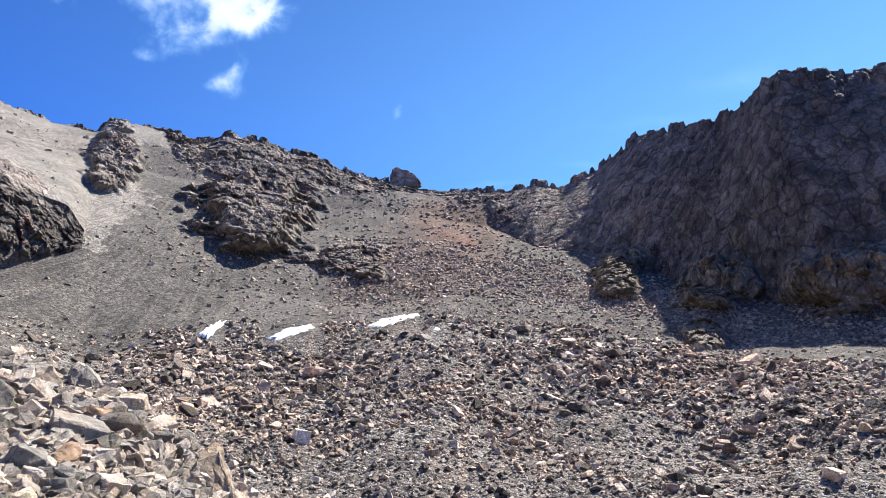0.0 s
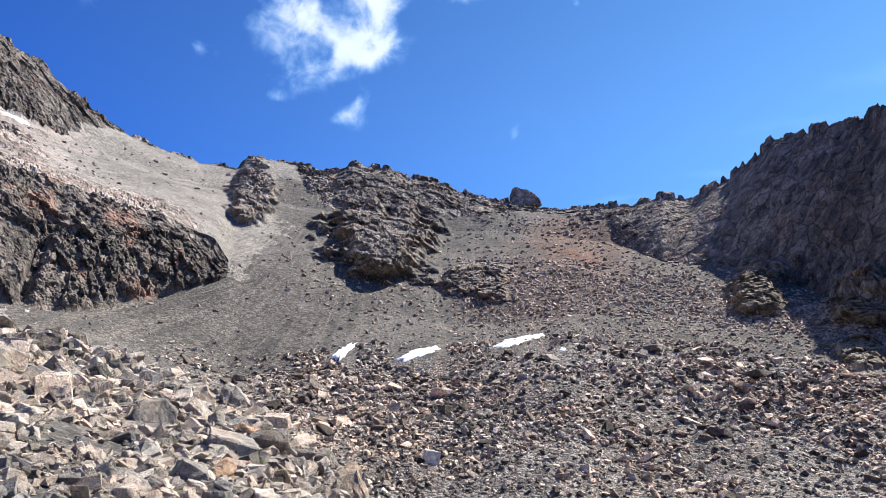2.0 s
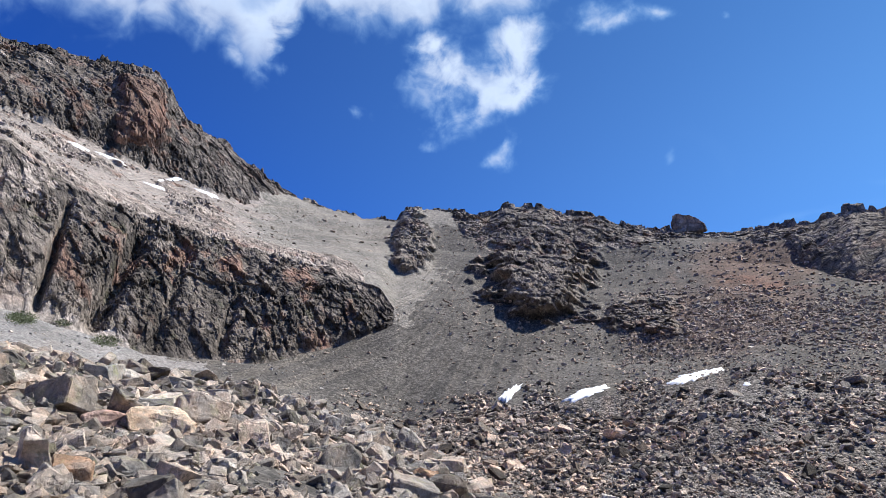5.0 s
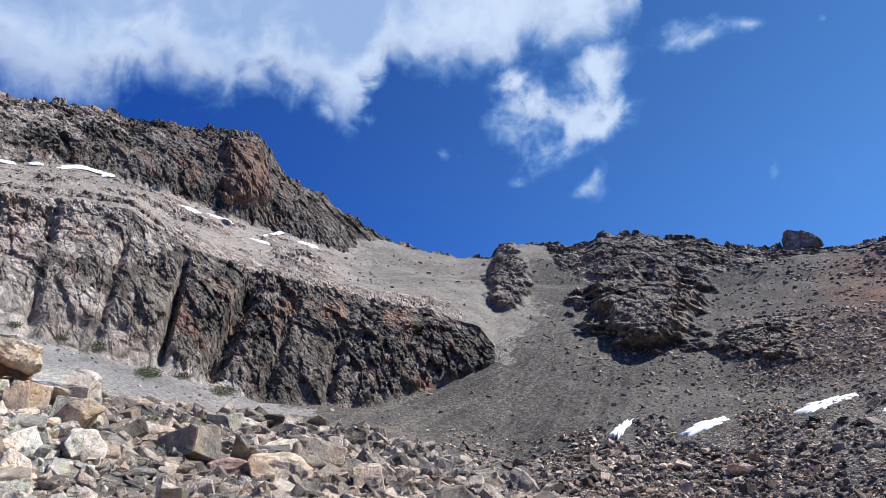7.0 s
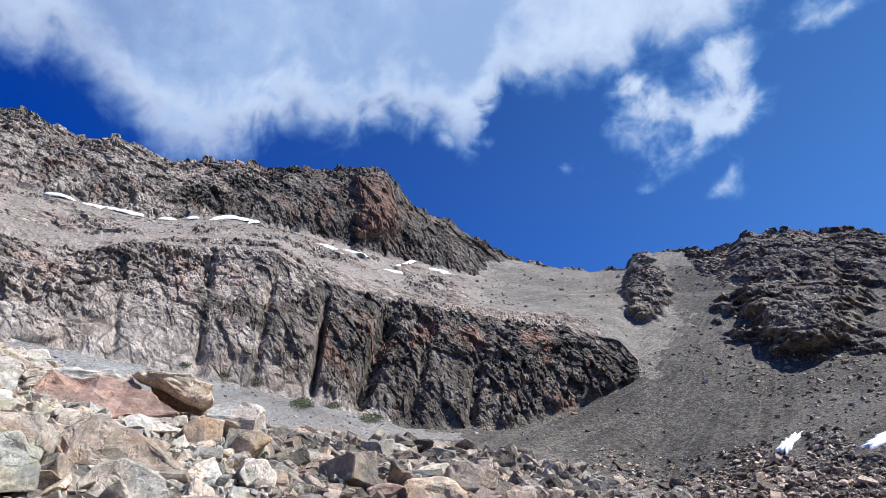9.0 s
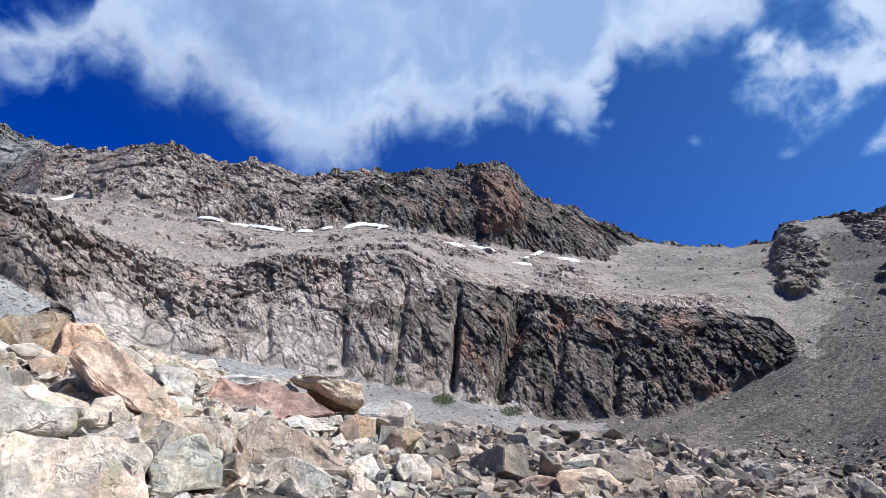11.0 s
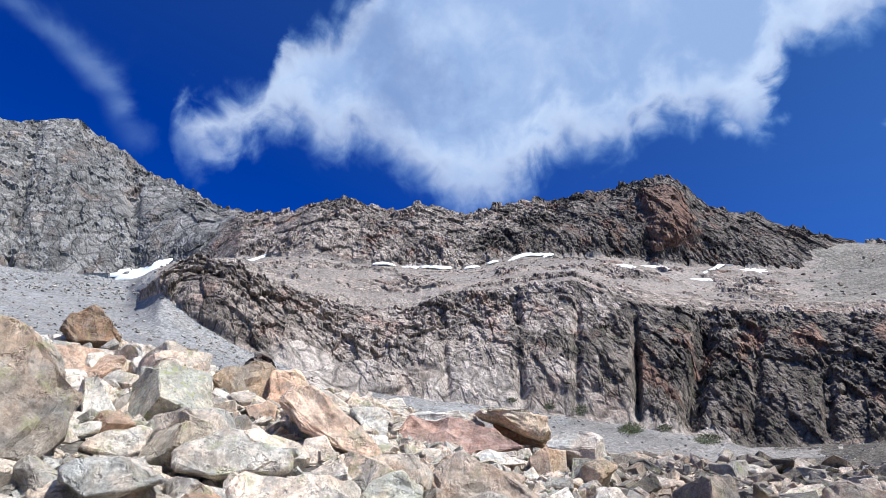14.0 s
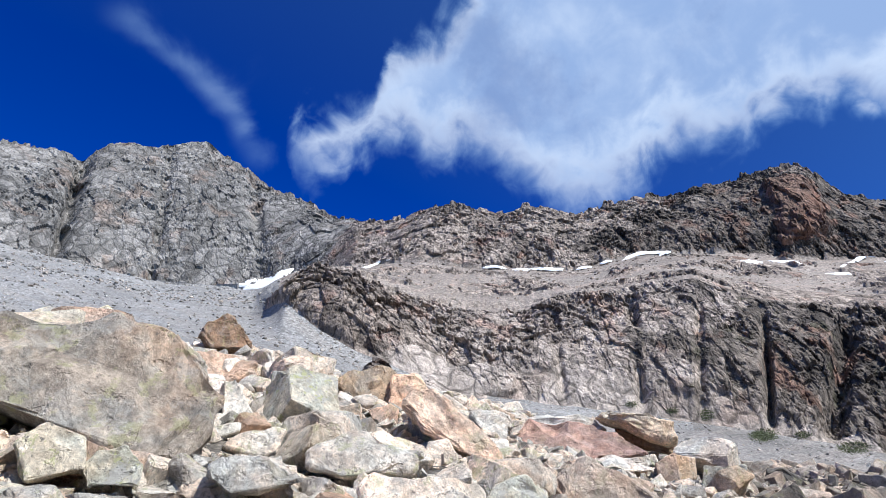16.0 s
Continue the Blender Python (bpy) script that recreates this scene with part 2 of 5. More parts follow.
def boulder_material(name, dark, light, warm, lichen=0.3, size=1.0, spread=0.25, warmth=0.5, region=False):
    """Granite and gneiss blocks, each of a tone of its own, with stains and lichen."""
    m, n, s = material(name)
    p = n.vmath("MULTIPLY", n.add("ShaderNodeNewGeometry").outputs["Position"], (size, size, size))
    pick = n.add("ShaderNodeObjectInfo").outputs["Random"]
    isle = n.add("ShaderNodeNewGeometry").outputs["Random Per Island"]
    own = n.math("FRACT", n.math("ADD", n.math("MULTIPLY", pick, 7.31), isle))
    own2 = n.math("FRACT", n.math("MULTIPLY", own, 13.7))
    big = n.noise(p, 0.8, 5.0, 0.6)
    colour = n.mix(n.step(n.math("ADD", n.math("MULTIPLY", big, 0.6), n.math("MULTIPLY", own, 0.4)), 0.25, 0.72), dark, light)
    stain = n.step(n.math("ADD", n.noise(n.vmath("ADD", p, (11.0, 5.0, 2.0)), 0.9, 6.0, 0.65), n.math("MULTIPLY", own2, 0.35)), 0.58, 0.85, 0.0, warmth)
    colour = n.mix(stain, colour, warm)
    if region:
        ground_p = n.add("ShaderNodeNewGeometry").outputs["Position"]
        zone = n.step(n.noise(ground_p, 0.035, 5.0, 0.62), 0.42, 0.6, 0.0, 0.75)
        colour = n.mix(zone, colour, n.mix(1.0, colour, (1.08, 0.96, 0.88), "MULTIPLY"))
    shade = n.step(own2, 0.0, 1.0, 1.0 - spread, 1.0 + spread * 0.8)
    colour = n.mix(1.0, colour, n.add("ShaderNodeCombineColor", sockets={0: shade, 1: shade, 2: shade}).outputs[0], "MULTIPLY")
    fine = n.noise(p, 14.0, 9.0, 0.82)
    colour = n.mix(1.0, colour, n.mix(n.step(fine, 0.3, 0.7), (0.66, 0.65, 0.64), (1.4, 1.38, 1.35)), "MULTIPLY")
    tint = n.noise(n.vmath("ADD", p, (47.0, 3.0, 29.0)), 1.3, 7.0, 0.66, 0.4)
    colour = n.mix(1.0, colour, n.mix(n.step(tint, 0.4, 0.6), (0.86, 0.91, 0.93), (1.07, 1.0, 0.93)), "MULTIPLY")
    mottle = n.noise(n.vmath("ADD", p, (5.0, 2.0, 19.0)), 2.6, 9.0, 0.76)
    colour = n.mix(1.0, colour, n.mix(n.step(mottle, 0.36, 0.64), (0.66, 0.64, 0.62), (1.3, 1.28, 1.25)), "MULTIPLY")
    if lichen:
        crust = n.step(n.noise(n.vmath("ADD", p, (23.0, 1.0, 4.0)), 1.6, 9.0, 0.74), 0.52, 0.57, 0.0, lichen)
        colour = n.mix(crust, colour, (0.4, 0.395, 0.375))
        patch = n.step(n.noise(n.vmath("ADD", p, (3.0, 17.0, 8.0)), 3.4, 8.0, 0.72), 0.55, 0.6, 0.0, lichen)
        colour = n.mix(patch, colour, (0.42, 0.43, 0.2))
        spots = n.step(n.noise(n.vmath("ADD", p, (31.0, 7.0, 5.0)), 15.0, 8.0, 0.7), 0.58, 0.64, 0.0, min(0.8, lichen * 1.4))
        colour = n.mix(spots, colour, (0.10, 0.10, 0.095))
    crack = n.step(n.math("ABSOLUTE", n.math("SUBTRACT", n.noise(n.vmath("MULTIPLY", p, (1.0, 1.0, 0.6)), 0.7, 7.0, 0.6, 0.2), 0.5)), 0.0, 0.008, 0.8, 1.0)
    colour = n.mix(1.0, colour, n.add("ShaderNodeCombineColor", sockets={0: crack, 1: crack, 2: crack}).outputs[0], "MULTIPLY")
    n.put(s.inputs["Base Color"], colour)
    n.put(s.inputs["Roughness"], 0.85)
    n.put(s.inputs["Specular IOR Level"], 0.25)
    bent = n.vmath("ADD", p, n.vmath("MULTIPLY", n.add("ShaderNodeTexNoise", sockets={"Vector": p, "Scale": 2.0, "Detail": 5.0}).outputs[1], (0.9, 0.9, 0.9)))
    flake = n.math("MULTIPLY", n.add("ShaderNodeSeparateColor", sockets={0: n.voronoi(bent, 2.2)["Color"]}).outputs[0], 0.22)
    pit = n.step(n.noise(n.vmath("ADD", p, (2.0, 61.0, 7.0)), 6.0, 4.0, 0.6), 0.36, 0.44, -0.16, 0.0)
    h = n.math("ADD", n.math("ADD", flake, n.math("ADD", pit, n.math("MULTIPLY", big, 0.6))), n.math("ADD", n.math("ADD", n.math("MULTIPLY", fine, 0.3), n.math("MULTIPLY", mottle, 0.4)), n.math("MULTIPLY", crack, 0.15)))
    n.put(s.inputs["Normal"], n.bump(h, 0.9, 0.17 / size))
    return m


def snow_material():
    m, n, s = material("old_snow")
    p = n.add("ShaderNodeNewGeometry").outputs["Position"]
    dirt = n.step(n.noise(p, 0.7, 6.0, 0.7), 0.5, 0.75, 0.0, 0.35)
    n.put(s.inputs["Base Color"], n.mix(dirt, (0.88, 0.9, 0.93), (0.5, 0.48, 0.46)))
    n.put(s.inputs["Roughness"], 0.6)
    n.put(s.inputs["Normal"], n.bump(n.noise(p, 1.6, 4.0), 0.5, 0.25))
    return m


def leaf_material():
    m, n, s = material("alpine_leaves")
    own = n.add("ShaderNodeNewGeometry").outputs["Random Per Island"]
    n.put(s.inputs["Base Color"], n.mix(own, (0.05, 0.07, 0.025), (0.12, 0.14, 0.055)))
    n.put(s.inputs["Roughness"], 0.7)
    return m


def at(az, r, z=0.0):
    a = radians(az)
    return (-r * math.sin(a), r * math.cos(a), z)


RUST = [(at(-2.0, 240, 64), (22, 50, 30), (1.26, 0.92, 0.8), 0.9), (at(0.6, 186, 40), (26, 54, 30), (1.2, 0.92, 0.82), 0.9)]
SCREE = stones_material("scree", (0.083, 0.077, 0.071), (0.132, 0.122, 0.112), (0.175, 0.155, 0.133), (0.5, 0.22), 0.28, RUST, 0.4)
BLOCKS = stones_material("block_field", (0.15, 0.138, 0.128), (0.26, 0.24, 0.22), (0.26, 0.21, 0.175), (0.5, 0.2), 0.9, None, 0.4)
# Shade of the gaps between near boulders is put into this dark grit.
GRIT = stones_material("near_grit", (0.1, 0.093, 0.085), (0.18, 0.168, 0.152), (0.18, 0.148, 0.12), (0.3, 0.11, 0.05), 0.08, None, 0.25, False)
TERRACE = stones_material("terrace_scree", (0.225, 0.2, 0.18), (0.33, 0.294, 0.265), (0.37, 0.305, 0.265), (0.5, 0.22), 0.2, None, 0.24)
COL_SCREE = stones_material("col_scree", (0.17, 0.158, 0.143), (0.25, 0.231, 0.207), (0.29, 0.258, 0.22), (0.5, 0.22), 0.28, None, 0.4)
CLIFF_LOW = crag_material("lower_cliff_rock", (0.078, 0.067, 0.059), (0.25, 0.214, 0.184), (0.27, 0.16, 0.118), 1.0, 0.8, 0.35)
CLIFF_UP = crag_material("upper_cliff_rock", (0.08, 0.067, 0.058), (0.22, 0.186, 0.16), (0.22, 0.122, 0.088), 1.0, 0.6)
TOWER = crag_material("tower_rock", (0.11, 0.072, 0.056), (0.215, 0.138, 0.106), (0.225, 0.118, 0.082), 0.6, 0.85)
SLABS = crag_material("pale_slab_rock", (0.31, 0.27, 0.24), (0.5, 0.44, 0.392), (0.42, 0.305, 0.24), 0.7, 0.35)
PEAK = crag_material("peak_rock", (0.145, 0.14, 0.135), (0.255, 0.243, 0.23), (0.245, 0.176, 0.138), 0.6, 0.5)
CLIFF_PALE = crag_material("pale_cliff_rock", (0.215, 0.181, 0.158), (0.465, 0.404, 0.358), (0.43, 0.29, 0.232), 1.0, 0.5, 0.15)
UPPER_PALE = crag_material("pale_upper_cliff_rock", (0.18, 0.15, 0.13), (0.43, 0.366, 0.315), (0.36, 0.215, 0.165), 1.0, 0.55)
PERCHED = crag_material("perched_boulder_rock", (0.26, 0.19, 0.145), (0.46, 0.35, 0.27), (0.3, 0.175, 0.12), 0.6, 0.6)
FAN = stones_material("fan_scree", (0.235, 0.236, 0.238), (0.32, 0.322, 0.323), (0.305, 0.29, 0.276), (0.5, 0.22), 0.1, None, 0.22)
FOOT = stones_material("cliff_foot_scree", (0.185, 0.18, 0.176), (0.28, 0.27, 0.262), (0.305, 0.278, 0.258), (0.5, 0.22), 0.1, None, 0.22)
# Two tones of one wall, its shade and its sunlight put into colour.
SHADE_TONED_WALL = crag_material("shade_toned_wall_rock", (0.1, 0.086, 0.073), (0.24, 0.207, 0.176), (0.19, 0.13, 0.098), 0.8, 0.5)
SUN_TONED_WALL = crag_material("sun_toned_brown_wall_rock", (0.13, 0.11, 0.092), (0.3, 0.256, 0.21), (0.27, 0.17, 0.122), 0.8, 0.55)
LEDGES = crag_material("ledgy_outcrop_rock", (0.13, 0.108, 0.082), (0.33, 0.28, 0.218), (0.34, 0.2, 0.13), 0.9, 0.6, 0.15)
RIDGE = crag_material("ridge_rock", (0.135, 0.114, 0.095), (0.3, 0.258, 0.216), (0.27, 0.172, 0.125), 1.1, 0.55)
STONE = boulder_material("boulder_stone", (0.5, 0.46, 0.42), (0.86, 0.81, 0.75), (0.72, 0.565, 0.445), 0.45)
RED_STONE = boulder_material("red_slab_stone", (0.34, 0.215, 0.185), (0.5, 0.345, 0.305), (0.5, 0.38, 0.32), 0.1, 1.0, 0.08, 0.4)
ORANGE_STONE = boulder_material("rusty_stone", (0.302, 0.213, 0.151), (0.516, 0.404, 0.302), (0.471, 0.280, 0.158), 0.3, 1.0, 0.15, 0.7)
PINK_STONE = boulder_material("pale_pink_stone", (0.55, 0.415, 0.335), (0.82, 0.675, 0.57), (0.74, 0.47, 0.33), 0.22, 0.7, 0.08, 0.75)
PALE_STONE = boulder_material("pale_stone", (0.53, 0.507, 0.475), (0.74, 0.715, 0.68), (0.430, 0.352, 0.281), 0.1, 1.0, 0.15, 0.3)
FAR_STONE = boulder_material("talus_stone", (0.16, 0.144, 0.13), (0.54, 0.495, 0.447), (0.36, 0.262, 0.198), 0.0, 0.35, 0.8, 0.4, True)
BROWN_STONE = boulder_material("brown_talus_stone", (0.2, 0.18, 0.162), (0.54, 0.49, 0.446), (0.47, 0.37, 0.3), 0.2, 1.0, 0.4)
SCREE_STONE = boulder_material("scree_stone", (0.19, 0.162, 0.141), (0.48, 0.423, 0.374), (0.33, 0.235, 0.18), 0.0, 0.35, 0.35, 0.3)
FAN_STONE = boulder_material("fan_stone", (0.27, 0.268, 0.264), (0.44, 0.43, 0.42), (0.39, 0.335, 0.3), 0.0, 0.35, 0.3, 0.3)
SLAB_STONE = boulder_material("stained_slab_stone", (0.34, 0.32, 0.295), (0.6, 0.555, 0.505), (0.62, 0.43, 0.3), 0.4, 0.8, 0.05, 0.85)
EARTH_STONE = boulder_material("crumbly_earthy_rock", (0.2, 0.17, 0.14), (0.4, 0.35, 0.295), (0.36, 0.275, 0.205), 0.1, 1.6, 0.1, 0.5)
CRACKED_STONE = boulder_material("pinkish_brown_stone", (0.36, 0.29, 0.245), (0.6, 0.52, 0.455), (0.46, 0.32, 0.24), 0.15, 1.0, 0.1, 0.5)
RUSTY_STONE = boulder_material("dark_rusty_stone", (0.240, 0.162, 0.114), (0.432, 0.312, 0.228), (0.432, 0.240, 0.132), 0.25, 1.2, 0.12, 0.7)
CAP_STONE = boulder_material("tan_stone", (0.42, 0.36, 0.29), (0.70, 0.63, 0.54), (0.6, 0.42, 0.27), 0.3, 1.0, 0.1, 0.5)
WHITE_STONE = boulder_material("white_stone", (0.7, 0.678, 0.645), (0.86, 0.845, 0.82), (0.540, 0.450, 0.378), 0.05, 1.0, 0.05, 0.3)
GREEN_STONE = boulder_material("lichen_green_stone", (0.4, 0.394, 0.345), (0.66, 0.646, 0.575), (0.483, 0.414, 0.276), 0.75, 1.3, 0.15, 0.4)
SNOW = snow_material()
LEAF = leaf_material()

# ---- noise over arrays ----
def hashed(ix, iy, iz, seed):
    h = (ix.astype(np.int64) * 374761393 + iy.astype(np.int64) * 668265263 + iz.astype(np.int64) * 2147483647 + seed * 1274126177) & 0xFFFFFFFF
    h = ((h ^ (h >> 13)) * 1274126177) & 0xFFFFFFFF
    h = ((h ^ (h >> 16)) * 2246822519) & 0xFFFFFFFF
    return ((h ^ (h >> 15)) & 0xFFFFFF) / float(0xFFFFFF)


def value_noise(p, seed=0):
    i = np.floor(p)
    f = p - i
    f = f * f * f * (f * (f * 6 - 15) + 10)
    out = 0.0
    for dx in (0, 1):
        wx = f[..., 0] if dx else 1 - f[..., 0]
        for dy in (0, 1):
            wy = f[..., 1] if dy else 1 - f[..., 1]
            for dz in (0, 1):
                wz = f[..., 2] if dz else 1 - f[..., 2]
                out = out + wx * wy * wz * hashed(i[..., 0] + dx, i[..., 1] + dy, i[..., 2] + dz, seed)
    return out * 2 - 1


def fbm(p, octaves=4, gain=0.5, seed=0):
    total, amp = 0.0, 1.0
    for o in range(octaves):
        total = total + amp * value_noise(p * (2.03 ** o) + o * 17.3, seed + o)
        amp *= gain
    return total


def ridged(p, octaves=4, gain=0.55, seed=0):
    total, amp = 0.0, 1.0
    for o in range(octaves):
        total = total + amp * (1 - 2 * np.abs(value_noise(p * (2.1 ** o) + o * 11.7, seed + o)))
        amp *= gain
    return total


def blocks(p, seed=0):
    """Jointed rock: a depth for each cell (-1 to 1), and how near a joint is (0 at it)."""
    base = np.floor(p)
    best, second, depth = np.full(p.shape[:-1], 9.0), np.full(p.shape[:-1], 9.0), np.zeros(p.shape[:-1])
    for dx in (-1, 0, 1):
        for dy in (-1, 0, 1):
            for dz in (-1, 0, 1):
                c = base + np.array((dx, dy, dz))
                q = c + np.stack([hashed(c[..., 0], c[..., 1], c[..., 2], seed + k) for k in (1, 2, 3)], -1)
                d = np.abs(q - p).max(-1) * 0.5 + np.sqrt(((q - p) ** 2).sum(-1)) * 0.5
                own = hashed(c[..., 0], c[..., 1], c[..., 2], seed + 9) * 2 - 1
                nearer = d < best
                second = np.where(nearer, best, np.minimum(second, d))
                depth = np.where(nearer, own, depth)
                best = np.where(nearer, d, best)
    return depth, second - best


def smooth(x, lo, hi):
    t = np.clip((x - lo) / (hi - lo), 0, 1)
    return t * t * (3 - 2 * t)


# ---- the lie of the land: lines that run round the cirque ----
# Each line: azimuth, elevation seen from the eye, distance in metres.
NEAR_CREST = [(-180, -6, 12), (-130.6, -20.1, 12), (-86.1, -26.3, 12), (-61.4, -22.4, 12), (-41.4, -14.4, 11), (-0.9, -11.4, 12), (9.3, -9.8, 12), (15.4, -7.2, 14), (19.5, -3.4, 16),
              (25.1, 0.8, 19), (31.7, 3.3, 22), (39.4, 5.9, 25), (50.2, 6.9, 24), (59.4, 7.7, 21), (64.5, 8.5, 21), (74.8, 10.5, 20), (82.9, 12.1, 18), (91, 12.7, 18),
              (99.2, 14.1, 26), (103.2, 14.7, 30), (111.3, 14.1, 26), (127.3, 12.9, 20), (150.7, 3.9, 14), (180, -6.1, 12)]
BOWL = [(-180, -8, 60), (-91, -16.3, 60), (-61.4, -13.4, 60), (-41.4, -9.4, 60), (9.3, -9.3, 60), (16.4, -7.3, 62), (20.5, -4.2, 65), (24.6, -1.2, 68), (31.7, 1.8, 70), (39.9, 4.1, 70), (50.2, 5.7, 68),
        (60.4, 7.1, 65), (75.8, 9.9, 60), (87, 12.1, 60), (96.1, 13.3, 60), (106.3, 14.1, 62), (127.3, 12.4, 60), (150.7, 5.9, 60), (180, -8.1, 60)]
TOE = [(-180, -3, 120), (-91, -5.3, 120), (-61.4, -0.4, 118), (-41.4, 2.2, 112), (-31.3, 3.2, 110), (-25.3, 3, 112), (-19.2, 3.8, 118), (-11.1, 5.5, 118), (-0.9, 7.1, 118), (4.2, 6.4, 120), (9.3, 5.4, 120), 
       (15.4, 4.9, 122), (21.5, 4.4, 124), (27.6, 3.2, 126), (32.8, 5, 128), (39.9, 6.6, 128), (48.1, 6.8, 124), (52.8, 7.9, 121), (56.3, 9.0, 118), (61.4, 10.2, 115), (65.6, 10.8, 113), (74.8, 11.7, 108), 
       (81, 12.3, 106), (89, 14.9, 104), (94.1, 16.3, 106), (98.2, 17.1, 112), (106.3, 17.5, 120), (127.3, 16.4, 120), (150.7, 7.9, 120), (180, -3.1, 120)]
CLIFF_FOOT = [(-180, -1, 150), (-91, -2.3, 150), (-61.4, 1.6, 125), (-41.4, 4, 122), (-31.3, 4.6, 122), (-25.3, 4.8, 126), (-19.2, 6.8, 138), (-11.1, 8.4, 148), (-0.9, 9.2, 152), (9.3, 8.3, 154), (19.5, 9.2, 158), 
              (27.1, 11, 164), (28.3, 11.5, 165), (33.8, 9.5, 156), (38.9, 8.0, 146), (42, 7.6, 142), (48.5, 7.8, 136), (52.8, 9.1, 133), (57.3, 10.3, 129), (62, 11.2, 126), (67, 11.9, 123), (72, 12.4, 121), 
              (76.8, 13, 119), (81.5, 13.5, 117), (84.3, 14.6, 116), (90.6, 16.6, 117), (94, 18.1, 120), (97.1, 20.0, 126), (99.7, 18.9, 160), (106.3, 18.8, 170), (127.3, 17.9, 170), (150.7, 9.9, 170), (180, -1.1, 150)]
CLIFF_TOP = [(-180, 0, 180), (-91, -0.3, 180), (-61.4, 4.6, 130), (-41.4, 5.6, 130), (-31.3, 6.2, 132), (-25.3, 7, 140), (-19.2, 9.4, 158), (-11.1, 11, 178), (-0.9, 12.8, 192), (9.3, 12.7, 190), (19.5, 14, 196), 
             (27.1, 13.2, 178), (28.3, 12.4, 170), (29.7, 14.4, 172), (34.3, 16.2, 172), (39.4, 16.9, 166), (46.6, 18.3, 160), (52.2, 19.3, 154), (57, 20.5, 150), (60.5, 22.4, 148), (64.2, 22.4, 146), (68.4, 21.9, 144), 
             (72.5, 21.5, 142), (75.5, 20.5, 141), (80.4, 20.5, 138), (83.4, 21.1, 137), (88.1, 21.9, 135), (92, 23.4, 134), (95, 23.2, 134), (96.5, 22.3, 133), (98.2, 20.6, 132), (98.2, 20.6, 132), (99.7, 19.5, 200), 
             (107.3, 19.3, 205), (127.3, 18.9, 205), (180, -0.1, 180)]
WALL_FOOT = [(-180, 2, 260), (-91, 3.7, 230), (-61.4, 6.6, 150), (-41.4, 6.6, 140), (-31.3, 7, 142), (-25.3, 8, 152), (-21.2, 9.4, 168), (-16.2, 11.8, 188), (-9, 13.2, 212), (-4.9, 15.2, 242), (3.2, 16.3, 246),
             (13.4, 16.7, 240), (21.5, 17.8, 248), (29.7, 18.7, 256), (37.9, 20.2, 252), (44.6, 21.6, 236), (48.7, 22.4, 226), (52.7, 23.2, 218), (58.2, 24.5, 210), (65, 25.1, 200), (70, 24.1, 190),
             (78.8, 24.3, 184), (85.4, 24.8, 184), (91.5, 23.8, 196), (93.1, 23.5, 215), (96.6, 22.3, 240), (100.7, 20.8, 255), (107.3, 20, 262), (121.5, 20.1, 262), (150.7, 13.9, 260), (180, 1.9, 260)]
WALL_CREST = [(-180, 4, 420), (-130, 5, 420), (-90, 12, 300), (-60, 21, 180), (-37, 23.5, 166), (-32.4, 24.4, 166), (-30, 25.0, 167), (-28.5, 24.4, 171), (-26.6, 23.0, 179), (-25, 22.3, 188), (-21.7, 22.0, 203),
              (-18.2, 22.0, 220), (-17.2, 21.0, 225), (-16.1, 20.5, 231), (-14.9, 19.5, 237), (-12.9, 18.9, 247), (-11.4, 18.2, 256), (-9.3, 18.7, 263), (-6.7, 18.0, 274)]
COL_CREST = [(-4.3, 18.2, 284), (-1, 18.0, 290), (1.1, 18.3, 292), (5.5, 19.0, 292), (8.6, 19.8, 290), (11, 20.9, 288), (13.6, 21.0, 288), (15.2, 21.7, 288), (18.4, 21.8, 288), (19.9, 21.0, 292), (23.6, 21.6, 298), (27.7, 21.5, 300), (28.4, 20.5, 300),
             (31.5, 20.5, 300), (33.5, 20.9, 298), (35.1, 21.3, 294), (38.7, 22.3, 284)]
CLIFF_CREST = [(41.3, 23.8, 274), (44.4, 25.7, 264), (47.4, 26.8, 256), (48.8, 27.9, 253), (49.7, 29.0, 251), (50.6, 30.0, 250), (53.3, 30.2, 248), (55, 29.8, 247), (59.2, 29.8, 244), (61.3, 29.3, 243), (63.2, 29.6, 240), (68, 29.0, 230), (70.4, 28.4, 227), (72.7, 29.1, 226),
               (74.8, 29.5, 225), (78.1, 28.8, 224), (82.6, 29.5, 224), (84.9, 29.0, 230), (86.6, 28.1, 236), (88.9, 27.7, 254)]
PEAK_CREST = [(93.9, 27.5, 282), (96, 28.6, 292), (100, 29.3, 308), (102, 30.3, 314), (104.6, 31.0, 318), (106.3, 31.9, 320), (108.1, 31.4, 321), (110.2, 30.4, 322), (113.6, 29.9, 322), (114.8, 29.0, 322), (115.8, 27.6, 326), (117.4, 27.9, 322), (121.7, 27.2, 322), (150, 20, 330)]


def line(rows, az):
    rows = sorted(rows)
    a = np.array([r[0] for r in rows], float)
    el = np.interp(az, a, [r[1] for r in rows], period=360)
    r = np.interp(az, a, [r[2] for r in rows], period=360)
    kernel = np.array([1, 2, 3, 2, 1]) / 9.0
    soft = lambda v: np.convolve(np.concatenate([v[:2], v, v[-2:]]), kernel, "valid")
    return soft(r), EYE + soft(r) * np.tan(np.radians(soft(el)))


